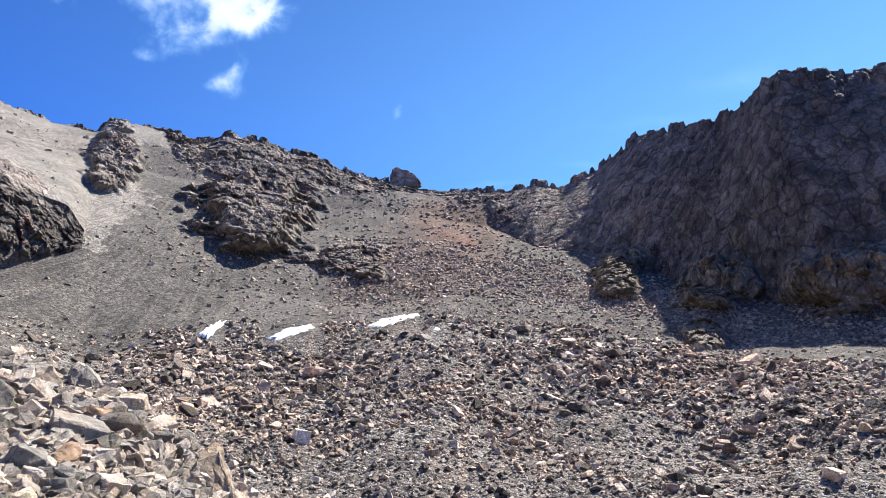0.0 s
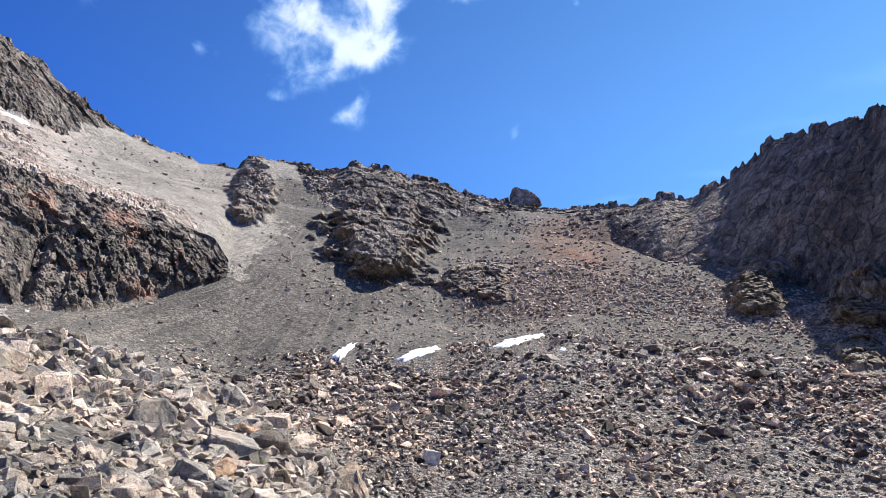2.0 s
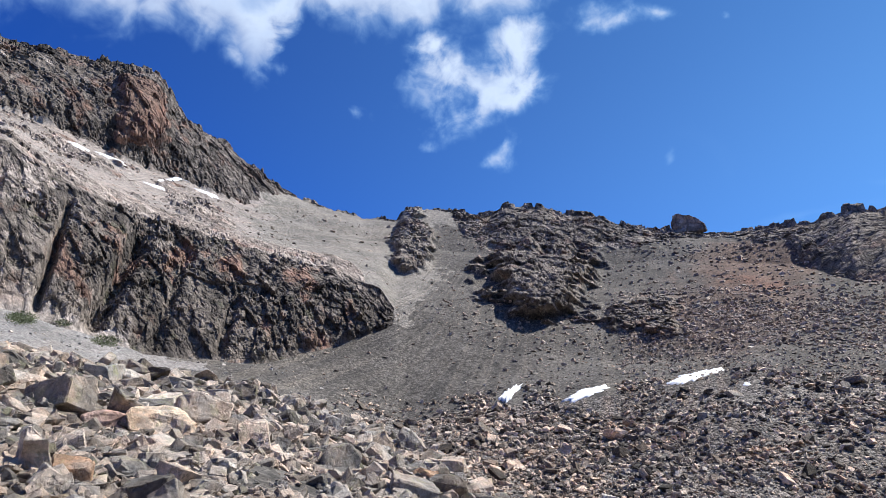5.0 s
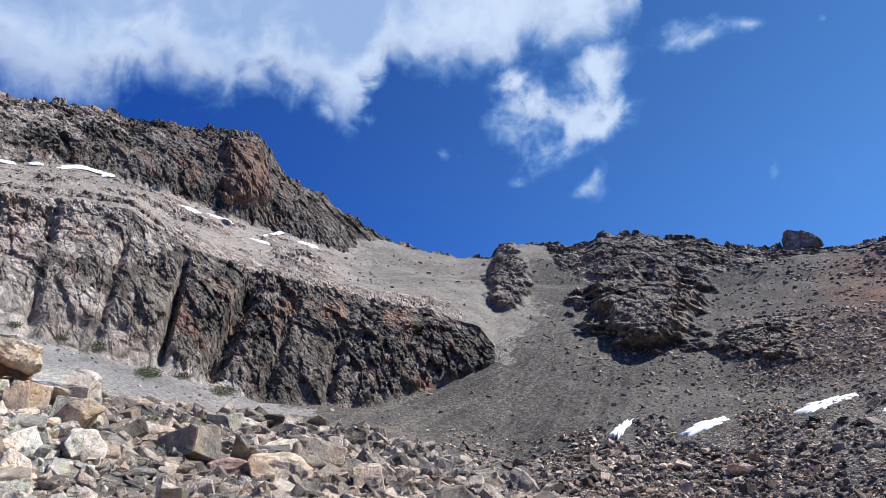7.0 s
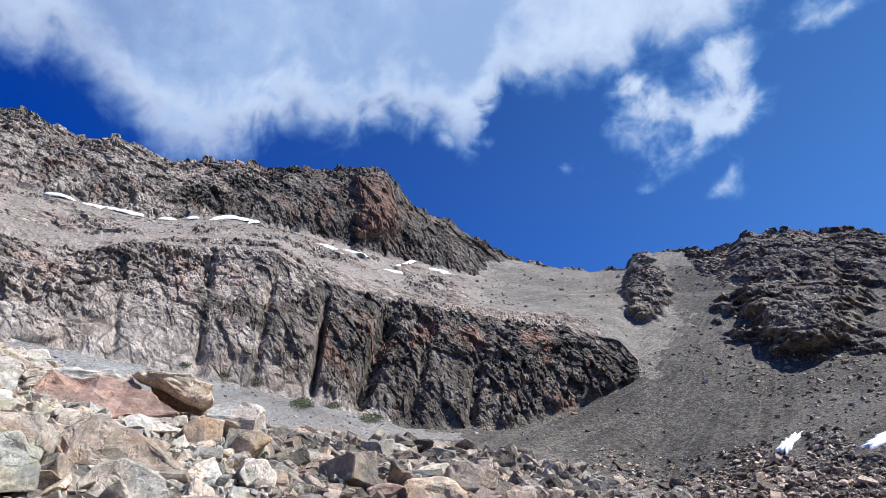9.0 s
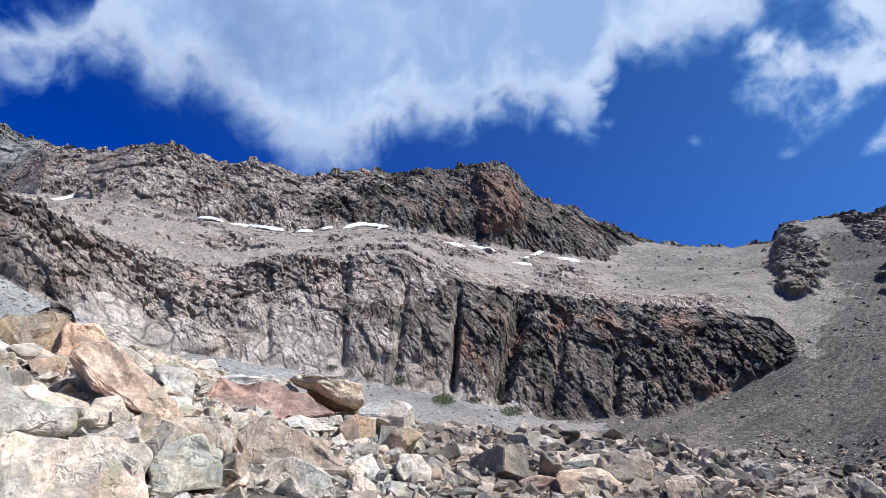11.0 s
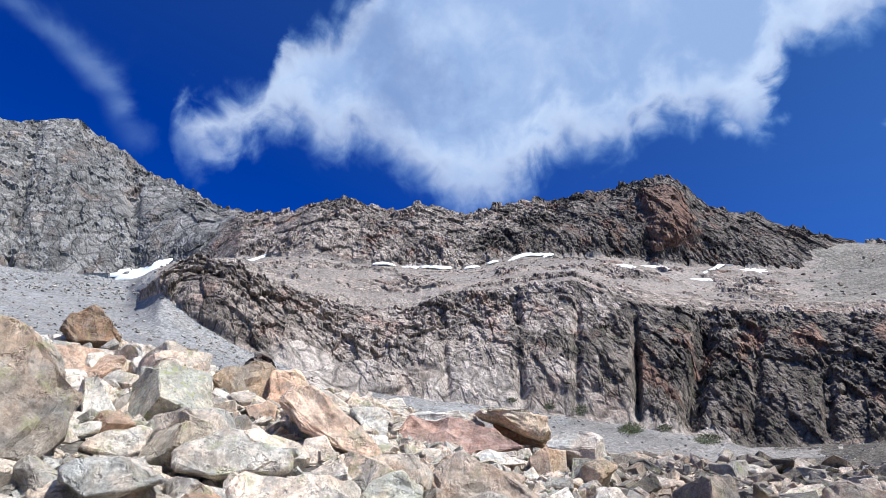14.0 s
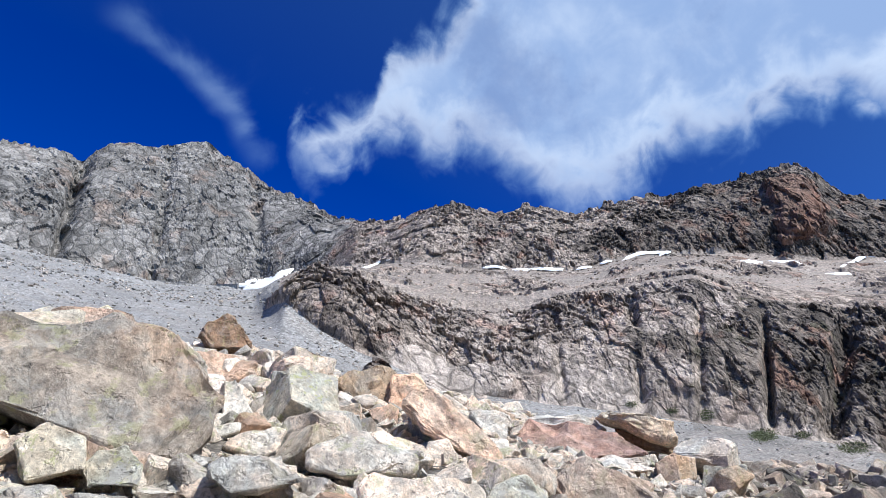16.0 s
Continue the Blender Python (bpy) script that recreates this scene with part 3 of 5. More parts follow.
AZ = np.concatenate([np.arange(-180, -44, 4.0), np.arange(-41, 124, 0.115), np.arange(127, 179, 4.0), [180.0]])
COLS = len(AZ)
ahead = np.stack([-np.sin(np.radians(AZ)), np.cos(np.radians(AZ))], -1)
stations = [(np.full(COLS, 0.02), np.zeros(COLS))] + [line(t, AZ) for t in (NEAR_CREST, BOWL, TOE, CLIFF_FOOT, CLIFF_TOP, WALL_FOOT, WALL_CREST + COL_CREST + CLIFF_CREST + PEAK_CREST)]
r7, z7 = stations[-1]
stations += [(r7 + 40, z7 - 26), (r7 + 500, z7 * 0.3 - 60), (r7 * 0 + 4200, z7 * 0 - 320)]
STEPS = [30, 20, 84, 40, 120, 64, 120, 10, 8, 6]
rows_r, rows_z, rows_b, rows_v = [], [], [], []
for b, count in enumerate(STEPS):
    (ra, za), (rb, zb) = stations[b], stations[b + 1]
    for k in range(count + (b == len(STEPS) - 1)):
        v = k / count
        bulge = np.sin(v * math.pi)
        rr = ra + (rb - ra) * v
        zz = za + (zb - za) * v
        if b == 0:   # a hollow before the boulder heap
            zz = zz - 0.5 * np.exp(-((rr - 6.3) / 2.2) ** 2) * smooth(AZ, 60, 72) * (1 - smooth(AZ, 118, 126))
        if b == 4:
            rr = rr - bulge * 2.5 * smooth(AZ, 28.6, 33.7) * (1 - smooth(AZ, 96.2, 99.2))
        if b == 6:
            rr = rr - bulge * 4.0
        rows_r.append(rr), rows_z.append(zz), rows_b.append(b), rows_v.append(v)
RR, ZZ = np.array(rows_r), np.array(rows_z)
BAND, VV = np.array(rows_b)[:, None], np.array(rows_v)[:, None]
AA = np.broadcast_to(AZ, RR.shape)
ROW0 = np.concatenate([[0], np.cumsum(STEPS)])
P0 = np.stack([ahead[None, :, 0] * RR, ahead[None, :, 1] * RR, ZZ], -1)
EL = np.degrees(np.arctan2(ZZ - EYE, RR))
toward = np.stack([-ahead[None, :, 0] + RR * 0, -ahead[None, :, 1] + RR * 0, RR * 0], -1)

# Outcrops that stand out of the slopes: azimuth, elevation, half width, half height, metres proud.
OUTCROPS = [(15.2, 15.1, 5.2, 3.4, 13.0), (27.1, 18.6, 1.9, 2.7, 7.0), (6.9, 12, 3.0, 1.8, 4.0), (-16.2, 11.4, 2.3, 2.3, 8.0),
            (-23.9, 9.2, 3.4, 2.4, 7.0), (-22.6, 5.5, 1.8, 1.8, 3.5), (-31.9, 8.4, 4.5, 2.6, 8.0), (88.2, 14.7, 1.5, 1.4, 2.5), (80.9, 14.1, 5.0, 1.7, 2.0), (51.4, 26.6, 2.1, 3.9, 6.0)]
wob = fbm(P0 / 14.0, 4, 0.6, 5)
out_of = np.zeros(RR.shape, int) - 1
proud = np.zeros(RR.shape)
crag = np.zeros(RR.shape)
for k, (a, e, hw, hh, push) in enumerate(OUTCROPS):
    d = np.sqrt(((AA - a) / hw) ** 2 + ((EL - e) / hh) ** 2) + wob * 0.34
    m = (1 - smooth(d, 0.55, 1.1)) * (BAND >= 2) * (BAND <= 6)
    proud = np.maximum(proud, m * push)
    crag = np.maximum(crag, m * (0.35 if k == 8 else 0.9))
    out_of = np.where(m > 0.3, k, out_of)

low = (BAND == 4) * smooth(AA, 28.0, 29.2) * (1 - smooth(AA, 97.7, 99.2))
up = (BAND == 6) * smooth(AA + wob * 2 + (VV - 0.5) * 6, 38, 43)
right = (BAND == 6) * (1 - smooth(AA + wob * 2, -8, -5.4))
crest_share = np.interp(AZ, [-7, -4, 0.2, 7.3, 13.4, 19.5, 22, 23.5, 38, 40], [0.1, 0.5, 0.75, 0.3, 0.06, 0.1, 0.35, 0.93, 0.95, 0.6])
ridge = (BAND == 6) * smooth(VV + wob * 0.12, crest_share - 0.08, crest_share + 0.05) * (1 - up) * (1 - right) * (AA > -41) * (AA < 124)
terrace_rock = (BAND == 5) * smooth(wob + 0.3 * np.sin(ZZ * 0.5), 0.1, 0.5) * 0.75 * smooth(AA, 40, 46) * smooth(VV, 0.02, 0.12) * (1 - smooth(VV, 0.8, 0.95))
edge_low = (BAND == 5) * (1 - smooth(VV, 0.0, 0.35)) * smooth(AA, 29.7, 32.7) * (1 - smooth(AA, 96.2, 98.2)) * 0.7
edge_foot = (BAND == 3) * smooth(VV, 0.75, 1.0) * 0.25 * smooth(AA, 45, 55)
rock = np.clip(np.maximum.reduce([low, up, right, ridge, terrace_rock, edge_low, edge_foot, crag]), 0, 1)

# Gullies that cut the lower cliff and the peak: azimuth, lean, half width in degrees, depth in metres, elevation of the middle.
for a, lean, hw, deep, e in [(50.8, -0.32, 0.7, 6.0, 15.0), (55.7, -0.1, 0.3, 4.5, 17.0), (65.8, 0.0, 0.4, 2.5, 18.0), (42, -0.2, 0.5, 2.0, 13.0), (115.6, 0.0, 0.5, 9.0, 25.0),
                             (60.6, -0.1, 0.4, 2.0, 18.0), (46.7, -0.25, 0.4, 2.0, 14.0), (100.2, 0.3, 0.6, 4.0, 25.0), (108.8, 0.1, 0.5, 3.5, 26.0), (72.7, 0.1, 0.4, 1.5, 18.5)]:
    cut = np.exp(-(((AA - a - lean * (EL - e)) / hw) ** 2)) * np.maximum(low * smooth(VV, 0.0, 0.12) * (1 - smooth(VV, 0.7, 0.97)), up * (AA > 93) * (1 - 0.6 * smooth(VV, 0.8, 1.0)))
    proud = proud - cut * deep * smooth(wob + 0.9, 0.0, 0.6)

# Relief: ribs and gullies, jointed blocks, crumbs.
seen = (AZ > -42) & (AZ < 125)
P1 = P0 + toward * proud[..., None]
depth = np.zeros(RR.shape)
sel = (rock > 0.02)


def relief(q):
    """Ribs, joint blocks of three sizes and crumbs, as a depth in metres."""
    lean = q + q[:, 2:3] * np.array((0.06, 0.04, 0.0)) + fbm(q / 16.0, 2, 0.5, 19)[:, None] * np.array((0.7, 0.7, 0.0))
    ribs = 1.1 * ridged(lean * np.array((1 / 17.0, 1 / 17.0, 1 / 80.0)), 2, 0.5, 21) + 0.18 * ridged(lean * np.array((1 / 5.0, 1 / 5.0, 1 / 40.0)), 2, 0.5, 25)
    bent = q + fbm(q / 9.0, 2, 0.4, 91)[:, None] * np.array((0.6, 0.6, 0.3)) + q[:, 2:3] * np.array((0.07, 0.04, 0.0))
    d0 = blocks(bent * np.array((1 / 5.5, 1 / 5.5, 1 / 14.0)), 29)[0]
    d1, j1 = blocks(bent * np.array((1 / 2.4, 1 / 2.4, 1 / 5.5)), 31)
    d2, j2 = blocks(bent * np.array((1 / 1.1, 1 / 1.1, 1 / 2.2)), 47)
    broken = np.clip(0.8 + 1.3 * fbm(q / 13.0, 3, 0.55, 101), 0.3, 1.35)
    return ribs + 0.9 * d0 + broken * (0.75 * d1 + 0.42 * d2) + 0.24 * fbm(q / 1.1, 3, 0.6, 77) + 0.12 * ridged(q / 2.2, 3, 0.6, 83) - broken * (0.22 * (1 - smooth(j1, 0, 0.14)) + 0.12 * (1 - smooth(j2, 0, 0.14)))


def ledges(q):
    """Blocks stacked in rough beds, as a depth in metres."""
    bent = q + fbm(q / 7.0, 2, 0.5, 95)[:, None] * np.array((0.8, 0.8, 0.8)) + (q[:, 0:1] * 0.2 - q[:, 1:2] * 0.08) * np.array((0.0, 0.0, 1.0))
    d0, j0 = blocks(bent * np.array((1 / 5.5, 1 / 5.5, 1 / 3.6)), 37)
    d1, j1 = blocks(bent * np.array((1 / 2.2, 1 / 2.2, 1 / 1.5)), 39)
    d2, j2 = blocks(bent * np.array((1 / 1.0, 1 / 1.0, 1 / 0.9)), 41)
    return 1.5 * d0 + 0.7 * d1 + 0.3 * d2 + 0.2 * fbm(q / 1.2, 3, 0.6, 78) - 0.3 * (1 - smooth(j1, 0, 0.12)) - 0.5 * (1 - smooth(j0, 0, 0.07))


q = P1[sel]
far = np.maximum(up * smooth(AA, 90, 94), 0.6 * right)[sel]
depth[sel] = relief(q) * (1 - far)
big = far > 0.01
depth_far = np.zeros(len(q))
depth_far[big] = relief(q[big] / 1.6) * 0.85
depth[sel] += depth_far * far
bedded = sel & (out_of >= 2) & (out_of <= 6)
depth[bedded] = ledges(P1[bedded])
apron = np.interp(AZ, [48, 56.3, 62.5, 68.6, 76.8, 85, 91], [0, 0.1, 0.2, 0.3, 0.38, 0.26, 0])[None, :] + wob * 0.14 * (np.abs(AZ - 69.5) < 21.0)[None, :] - 0.03   # smooth slabs at the lower cliff's foot
slabby = low * (1 - smooth(VV - apron, -0.06, 0.06)) * (apron > 0.02)
amount = rock * depth * (1 - 0.2 * right) * (1 - 0.6 * slabby)
at_foot = low * (1 - smooth(VV, 0.0, 0.1))
amount = amount * (1 - at_foot)
waves = fbm(P0 * np.array((1 / 32.0, 1 / 32.0, 1 / 90.0)), 4, 0.5, 3) * 1.3
lumps = ridged(P0 / 3.0, 3, 0.55, 9)
loose = (1 - rock) * (BAND >= 2) * (BAND <= 6)
lump_size = np.where((BAND == 2) & (AA < 31), 0.2, 0.02)
P2 = P1 + toward * (amount * 0.95)[..., None]
hummock = fbm(P0 * np.array((1 / 26.0, 1 / 26.0, 1 / 26.0)), 3, 0.5, 55) * 3.2 * (BAND == 2) * (AA < 33) * np.sin(VV * math.pi)
lift = amount * 0.2 + loose * (hummock + waves * smooth(RR, 60, 130) + lumps * lump_size)
near = (BAND <= 1)
lift = lift + near * fbm(P0 / 2.2, 4, 0.5, 13) * 0.07 * smooth(RR, 3.0, 8.0)
# Teeth along the crest.
teeth_d = blocks(np.stack([P0[..., 0], P0[..., 1], P0[..., 2] * 0], -1)[ROW0[7] - 8:ROW0[7] + 2] / 3.4, 63)[0]
lift[ROW0[7] - 8:ROW0[7] + 2] += np.clip(teeth_d, -0.5, 1) * 1.2 * (0.35 + rock[ROW0[7] - 8:ROW0[7] + 2] + 0.5 * right[ROW0[7] - 8:ROW0[7] - 7])
P2[..., 2] += lift * np.where(seen, 1.0, 0.3)
P2[:, ~seen] = P0[:, ~seen]
LAND = P2
LAND[:, 0] = LAND[:, -1] = (LAND[:, 0] + LAND[:, -1]) / 2   # the sheet closes behind the camera
LAND[0] = LAND[0].mean(axis=0)


def soften(a, n):
    """The land with its bumps smoothed away."""
    k = np.ones(n) / n
    for ax in (0, 1):
        a = np.apply_along_axis(lambda v: np.convolve(np.pad(v, n // 2, "edge"), k, "valid"), ax, a)
    return a


def place(az, el, land=None):
    """Row and column where the land comes into view at that azimuth and elevation."""
    j = int(np.clip(np.searchsorted(AZ, az), 1, COLS - 2))
    p = (LAND if land is None else land)[:, j]
    e = np.degrees(np.arctan2(p[:, 2] - EYE, np.hypot(p[:, 0], p[:, 1])))
    i = int(np.argmax(e >= el))
    return i, j


def ground(az, r):
    """Height of the land at an azimuth and a distance."""
    j = int(np.clip(np.searchsorted(AZ, az), 1, COLS - 1))
    p = LAND[:ROW0[5], j]
    return float(np.interp(r, np.hypot(p[:, 0], p[:, 1]), p[:, 2]))


def grid_object(name, mask, mat, label, category, kind="", flat=False):
    """The faces of the land under a mask, as one object."""
    fi, fj = np.nonzero(mask)
    quads = np.stack([fi * COLS + fj, fi * COLS + fj + 1, (fi + 1) * COLS + fj + 1, (fi + 1) * COLS + fj], -1)
    used, inverse = np.unique(quads, return_inverse=True)
    verts = LAND.reshape(-1, 3)[used]
    mesh = bpy.data.meshes.new(name)
    mesh.vertices.add(len(verts))
    mesh.vertices.foreach_set("co", verts.astype(np.float32).ravel())
    mesh.loops.add(quads.size)
    mesh.loops.foreach_set("vertex_index", inverse.reshape(-1).astype(np.int32))
    mesh.polygons.add(len(quads))
    mesh.polygons.foreach_set("loop_start", np.arange(0, quads.size, 4, dtype=np.int32))
    mesh.polygons.foreach_set("use_smooth", np.full(len(quads), not flat))
    mesh.update(calc_edges=True)
    mesh.materials.append(mat)
    return tagged(new(name, mesh), label, category, "", kind)


F = lambda a: a[:-1, :-1]
band, faz, fv = np.broadcast_to(BAND, RR.shape)[:-1, :-1], F(AA), np.broadcast_to(VV, RR.shape)[:-1, :-1]
crop, fup, fright, fridge = F(out_of), F(up), F(right), F(ridge)
inside = (faz > -41.5) & (faz < 124)
is_out = (crop >= 0) & inside
is_low = (F(low) > 0.3) & ~is_out
is_peak = (fup > 0.4) & (faz > 92.6 + 3 * (0.5 - fv)) & ~is_out & inside
is_up = (fup > 0.4) & ~is_peak & ~is_out & inside
is_right = (fright > 0.4) & ~is_out & inside
is_ridge = (fridge > 0.45) & ~is_out & inside
taken = is_out | is_low | is_peak | is_up | is_right | is_ridge
is_near = (band <= 1) & ~taken
is_blocks = (band == 2) & (faz > -41.5) & (faz < 31) & ~taken
pale_edge = faz + F(wob) * 2.0 + 1.2 * np.sin(F(ZZ) * 0.13)
is_terrace = (((band == 5) & (faz > 36)) | ((band >= 5) & (pale_edge > 24.5)) | ((band == 4) & (pale_edge > 25.5))) & (band <= 6) & (faz < 97.7) & ~taken
is_fan = (band >= 1) & (band <= 6) & (faz > 62 + 10 * (band <= 2)) & (faz < 124) & ~taken & ~is_terrace & ~is_near
is_band = is_terrace & (F(terrace_rock) > 0.3)
is_rim = is_terrace & ~is_band & (F(edge_low) > 0.3) & (faz < 60)
is_terrace &= ~is_band & ~is_rim
is_col = is_terrace & (faz + F(wob) * 3.0 < 41)
is_terrace &= ~is_col
is_foot = (band >= 2) & (band <= 3) & (faz + F(wob) * 4.0 > 46) & (faz < 96) & ~taken & ~is_terrace & ~is_near & ~is_fan
taken |= is_band | is_rim
rest = ~taken & ~is_near & ~is_blocks & ~is_terrace & ~is_fan & ~is_foot & ~is_col
talus = grid_object("ground", is_near, GRIT, "stony ground of the near talus shoulder under the boulders", "ground", "structure")
grid_object("ground_scree", rest, SCREE, "grey-brown scree slopes of the cirque, rust-stained below the col", "scree", "structure")
grid_object("ground_fan", is_fan, FAN, "pale blue-grey talus fan below the peak", "scree", "structure")
grid_object("ground_col", is_col, COL_SCREE, "grey-brown scree slope falling from the col", "scree", "structure")
grid_object("ground_foot", is_foot, FOOT, "pale pinkish scree apron under the lower cliff", "scree", "structure")
moraine = grid_object("ground_moraine", is_blocks, BLOCKS, "hummocky moraine floor covered with broken blocks", "moraine", "structure")
grid_object("ground_terrace", is_terrace, TERRACE, "pale rubble terrace between the two cliff bands", "terrace", "structure")


def pieces(mask):
    """The separate pieces of a mask, those too small to tell apart with the largest."""
    left = set(zip(*(k.tolist() for k in np.nonzero(mask))))
    groups = []
    while left:
        edge_cells = [left.pop()]
        group = list(edge_cells)
        while edge_cells:
            i, j = edge_cells.pop()
            for c in ((i - 1, j), (i + 1, j), (i, j - 1), (i, j + 1), (i - 1, j - 1), (i + 1, j + 1), (i - 1, j + 1), (i + 1, j - 1)):
                if c in left:
                    left.discard(c)
                    edge_cells.append(c)
                    group.append(c)
        groups.append(group)
    groups.sort(key=len, reverse=True)
    whole = [g for g in groups if len(g) >= 2] or groups[:1]
    for g in groups[len(whole):]:
        whole[0].extend(g)
    for g in whole:
        m = np.zeros_like(mask)
        m[tuple(np.array(g).T)] = True
        yield m


def cliff(name, label, category, parts):
    """A cliff of several parts. parts: name, mask, material, label."""
    thing = tagged(new(name), label, category)
    for part_name, mask, mat, text in parts:
        for piece in pieces(mask) if mask.any() else ():
            ob = grid_object(part_name, piece, mat, text, "", "", True)
            ob.parent = thing
    return thing


pale_rock = (faz + F(wob) * 7.0 > 60.5) & (faz + F(wob) * 4.0 < 83.5)
is_slab = is_low & (F(slabby) > 0.5)
lean_az = faz + (F(EL) - 16.0) * 0.15
cuts = [20, 42.0, 46.7, 50.8, 55.7, 60.6, 65.8, 72.7, 83.9, 101]
sections = []
for a, b in zip(cuts, cuts[1:]):
    section = is_low & ~is_slab & (lean_az >= a) & (lean_az < b)
    sections.append(("buttress", section & ~pale_rock, UPPER_PALE if a > 80 else CLIFF_LOW, "rounded reddish-grey buttress" if a > 80 else "dark grey-brown jointed rock"))
    sections.append(("buttress", section & pale_rock, CLIFF_PALE, "paler pinkish-brown jointed rock"))
for a, b in ((45, 68), (68, 95)):
    sections.append(("slab", is_slab & (faz >= a) & (faz < b), SLABS, "smooth cream-coloured bedrock slabs"))
sections.append(("rim", is_rim, UPPER_PALE, "pale broken rim of the cliff"))
for a, b in ((36, 62), (62, 80), (80, 100)):
    sections.append(("ledge", is_band & (faz >= a) & (faz < b), UPPER_PALE, "broken rock ledges on the terrace"))
cliff("lower_cliff", "long grey-brown lower cliff band cut by vertical gullies", "cliff", sections)
cliff("upper_cliff", "dark ribbed upper cliff band under the skyline", "cliff", [("rib", is_up & (faz >= a) & (faz < b) & (half ^ (faz + F(wob) * 6.0 < 65)), UPPER_PALE if half else CLIFF_UP, "paler pinkish-brown rock" if half else "") for a, b in ((30, 49), (49, 57), (57, 66), (66, 76), (76, 100)) for half in (False, True)])
cliff("mountain_peak", "tall grey rock peak with a steep fissured face above scree", "mountain",
      [("shoulder", is_peak & (lean_az < 100.2), PEAK, ""), ("rock_face", is_peak & (lean_az >= 100.2) & (lean_az < 108.8), PEAK, ""), ("buttress", is_peak & (lean_az >= 108.8) & (lean_az < 115.6), PEAK, ""), ("rock_face", is_peak & (lean_az >= 115.6), PEAK, "")])
# The left end takes the lighter tone for the sun on it.
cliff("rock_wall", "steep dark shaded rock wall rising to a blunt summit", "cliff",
      [("rock_face", is_right & (faz + F(wob) * 2.0 >= -17), SUN_TONED_WALL, "brown broken rock, its sunlight put into a lighter tone"), ("rock_face", is_right & (faz + F(wob) * 2.0 < -17) & (faz >= -25), SHADE_TONED_WALL, ""), ("summit", is_right & (faz + F(wob) * 2.0 < -17) & (faz < -25), SHADE_TONED_WALL, "")])
cliff("ridge_crest", "broken brown rocky crest along the col", "ridge", [("crag", is_ridge & (faz >= a) & (faz < b), RIDGE, "") for a, b in ((-10, 3), (3, 11), (11, 22.5), (22.5, 60))])
OUT_LABELS = ["rounded dark rock buttress standing out of the scree", "small rock rib below the notch on the ridge", "low broken outcrop in the rust-brown scree",
              "blocky brown outcrop with a rusty face on the scree", "dark ledgy outcrop at the foot of the shaded wall", "low dark outcrop running down into the scree",
              "dark ledgy rock step below the shaded wall", "small dark rock fin at the foot of the cliff", "smooth pale bedrock slabs at the foot of the cliff", "reddish rock tower standing out of the upper cliff"]
OUT_MATS = [RIDGE, RIDGE, RIDGE, LEDGES, LEDGES, LEDGES, LEDGES, CLIFF_LOW, SLABS, TOWER]
for k, text in enumerate(OUT_LABELS):
    m = is_out & (crop == k)
    if m.any():
        e_mid = OUTCROPS[k][1]
        tagged(cliff("rock_outcrop", text, "rock outcrop", [("upper_ledge", m & (F(EL) > e_mid), OUT_MATS[k], ""), ("rock_face", m & (F(EL) <= e_mid), OUT_MATS[k], "")]), group="outcrops of the cirque")

# ---- stones ----
def hull(points):
    bm = bmesh.new()
    for p in points:
        bm.verts.new(p)
    res = bmesh.ops.convex_hull(bm, input=bm.verts)
    bmesh.ops.delete(bm, geom=[g for g in res["geom_interior"] if isinstance(g, bmesh.types.BMVert)], context="VERTS")
    loose_verts = [v for v in bm.verts if not v.link_faces]
    bmesh.ops.delete(bm, geom=loose_verts, context="VERTS")
    return bm


def stone_points(rng, flat=0.7):
    """Corners of an angular block about one metre across, some knocked off."""
    pts = []
    for sx in (-1, 1):
        for sy in (-1, 1):
            for sz in (-1, 1):
                c = Vector((sx * rng.uniform(0.36, 0.5), sy * rng.uniform(0.36, 0.5), sz * flat * rng.uniform(0.36, 0.5)))
                if rng.random() < 0.45:
                    k = rng.uniform(0.12, 0.32)
                    pts += [c - Vector((sx * k, 0, 0)), c - Vector((0, sy * k, 0)), c - Vector((0, 0, sz * k * flat))]
                else:
                    pts.append(c)
    return pts


def lump_points(rng, flat=0.7):
    """Corners of an irregular broken lump about one metre across."""
    pts = []
    for _ in range(13):
        d = Vector((rng.gauss(0, 1), rng.gauss(0, 1), rng.gauss(0, 1))).normalized() * 0.52 * rng.uniform(0.8, 1.12)
        pts.append(Vector((d.x * 1.1, d.y, d.z * flat * 1.1)))
    return pts


def rough_mesh(name, bm, mat, cuts=3, grain=0.035, seed=0, dull=0.03):
    """Blunt edges, split the faces and roughen them."""
    bmesh.ops.dissolve_limit(bm, angle_limit=radians(14), verts=bm.verts, edges=bm.edges)
    bmesh.ops.bevel(bm, geom=list(bm.edges), offset=dull, segments=1, affect="EDGES", profile=0.6, clamp_overlap=True)
    bmesh.ops.triangulate(bm, faces=bm.faces)
    if cuts:
        bmesh.ops.subdivide_edges(bm, edges=bm.edges, cuts=cuts, use_grid_fill=True)
        bmesh.ops.triangulate(bm, faces=bm.faces)
    co = np.array([v.co for v in bm.verts])
    bm.normal_update()
    push = fbm(co * 2.4 + seed * 3.7, 4, 0.6, seed) * grain + blocks(co * 3.0 + seed, seed)[0] * grain * 0.7
    for v, d in zip(bm.verts, push):
        v.co += v.normal * float(d)
    mesh = bpy.data.meshes.new(name)
    bm.to_mesh(mesh)
    bm.free()
    mesh.materials.append(mat)
    return mesh


rng = random.Random(7)
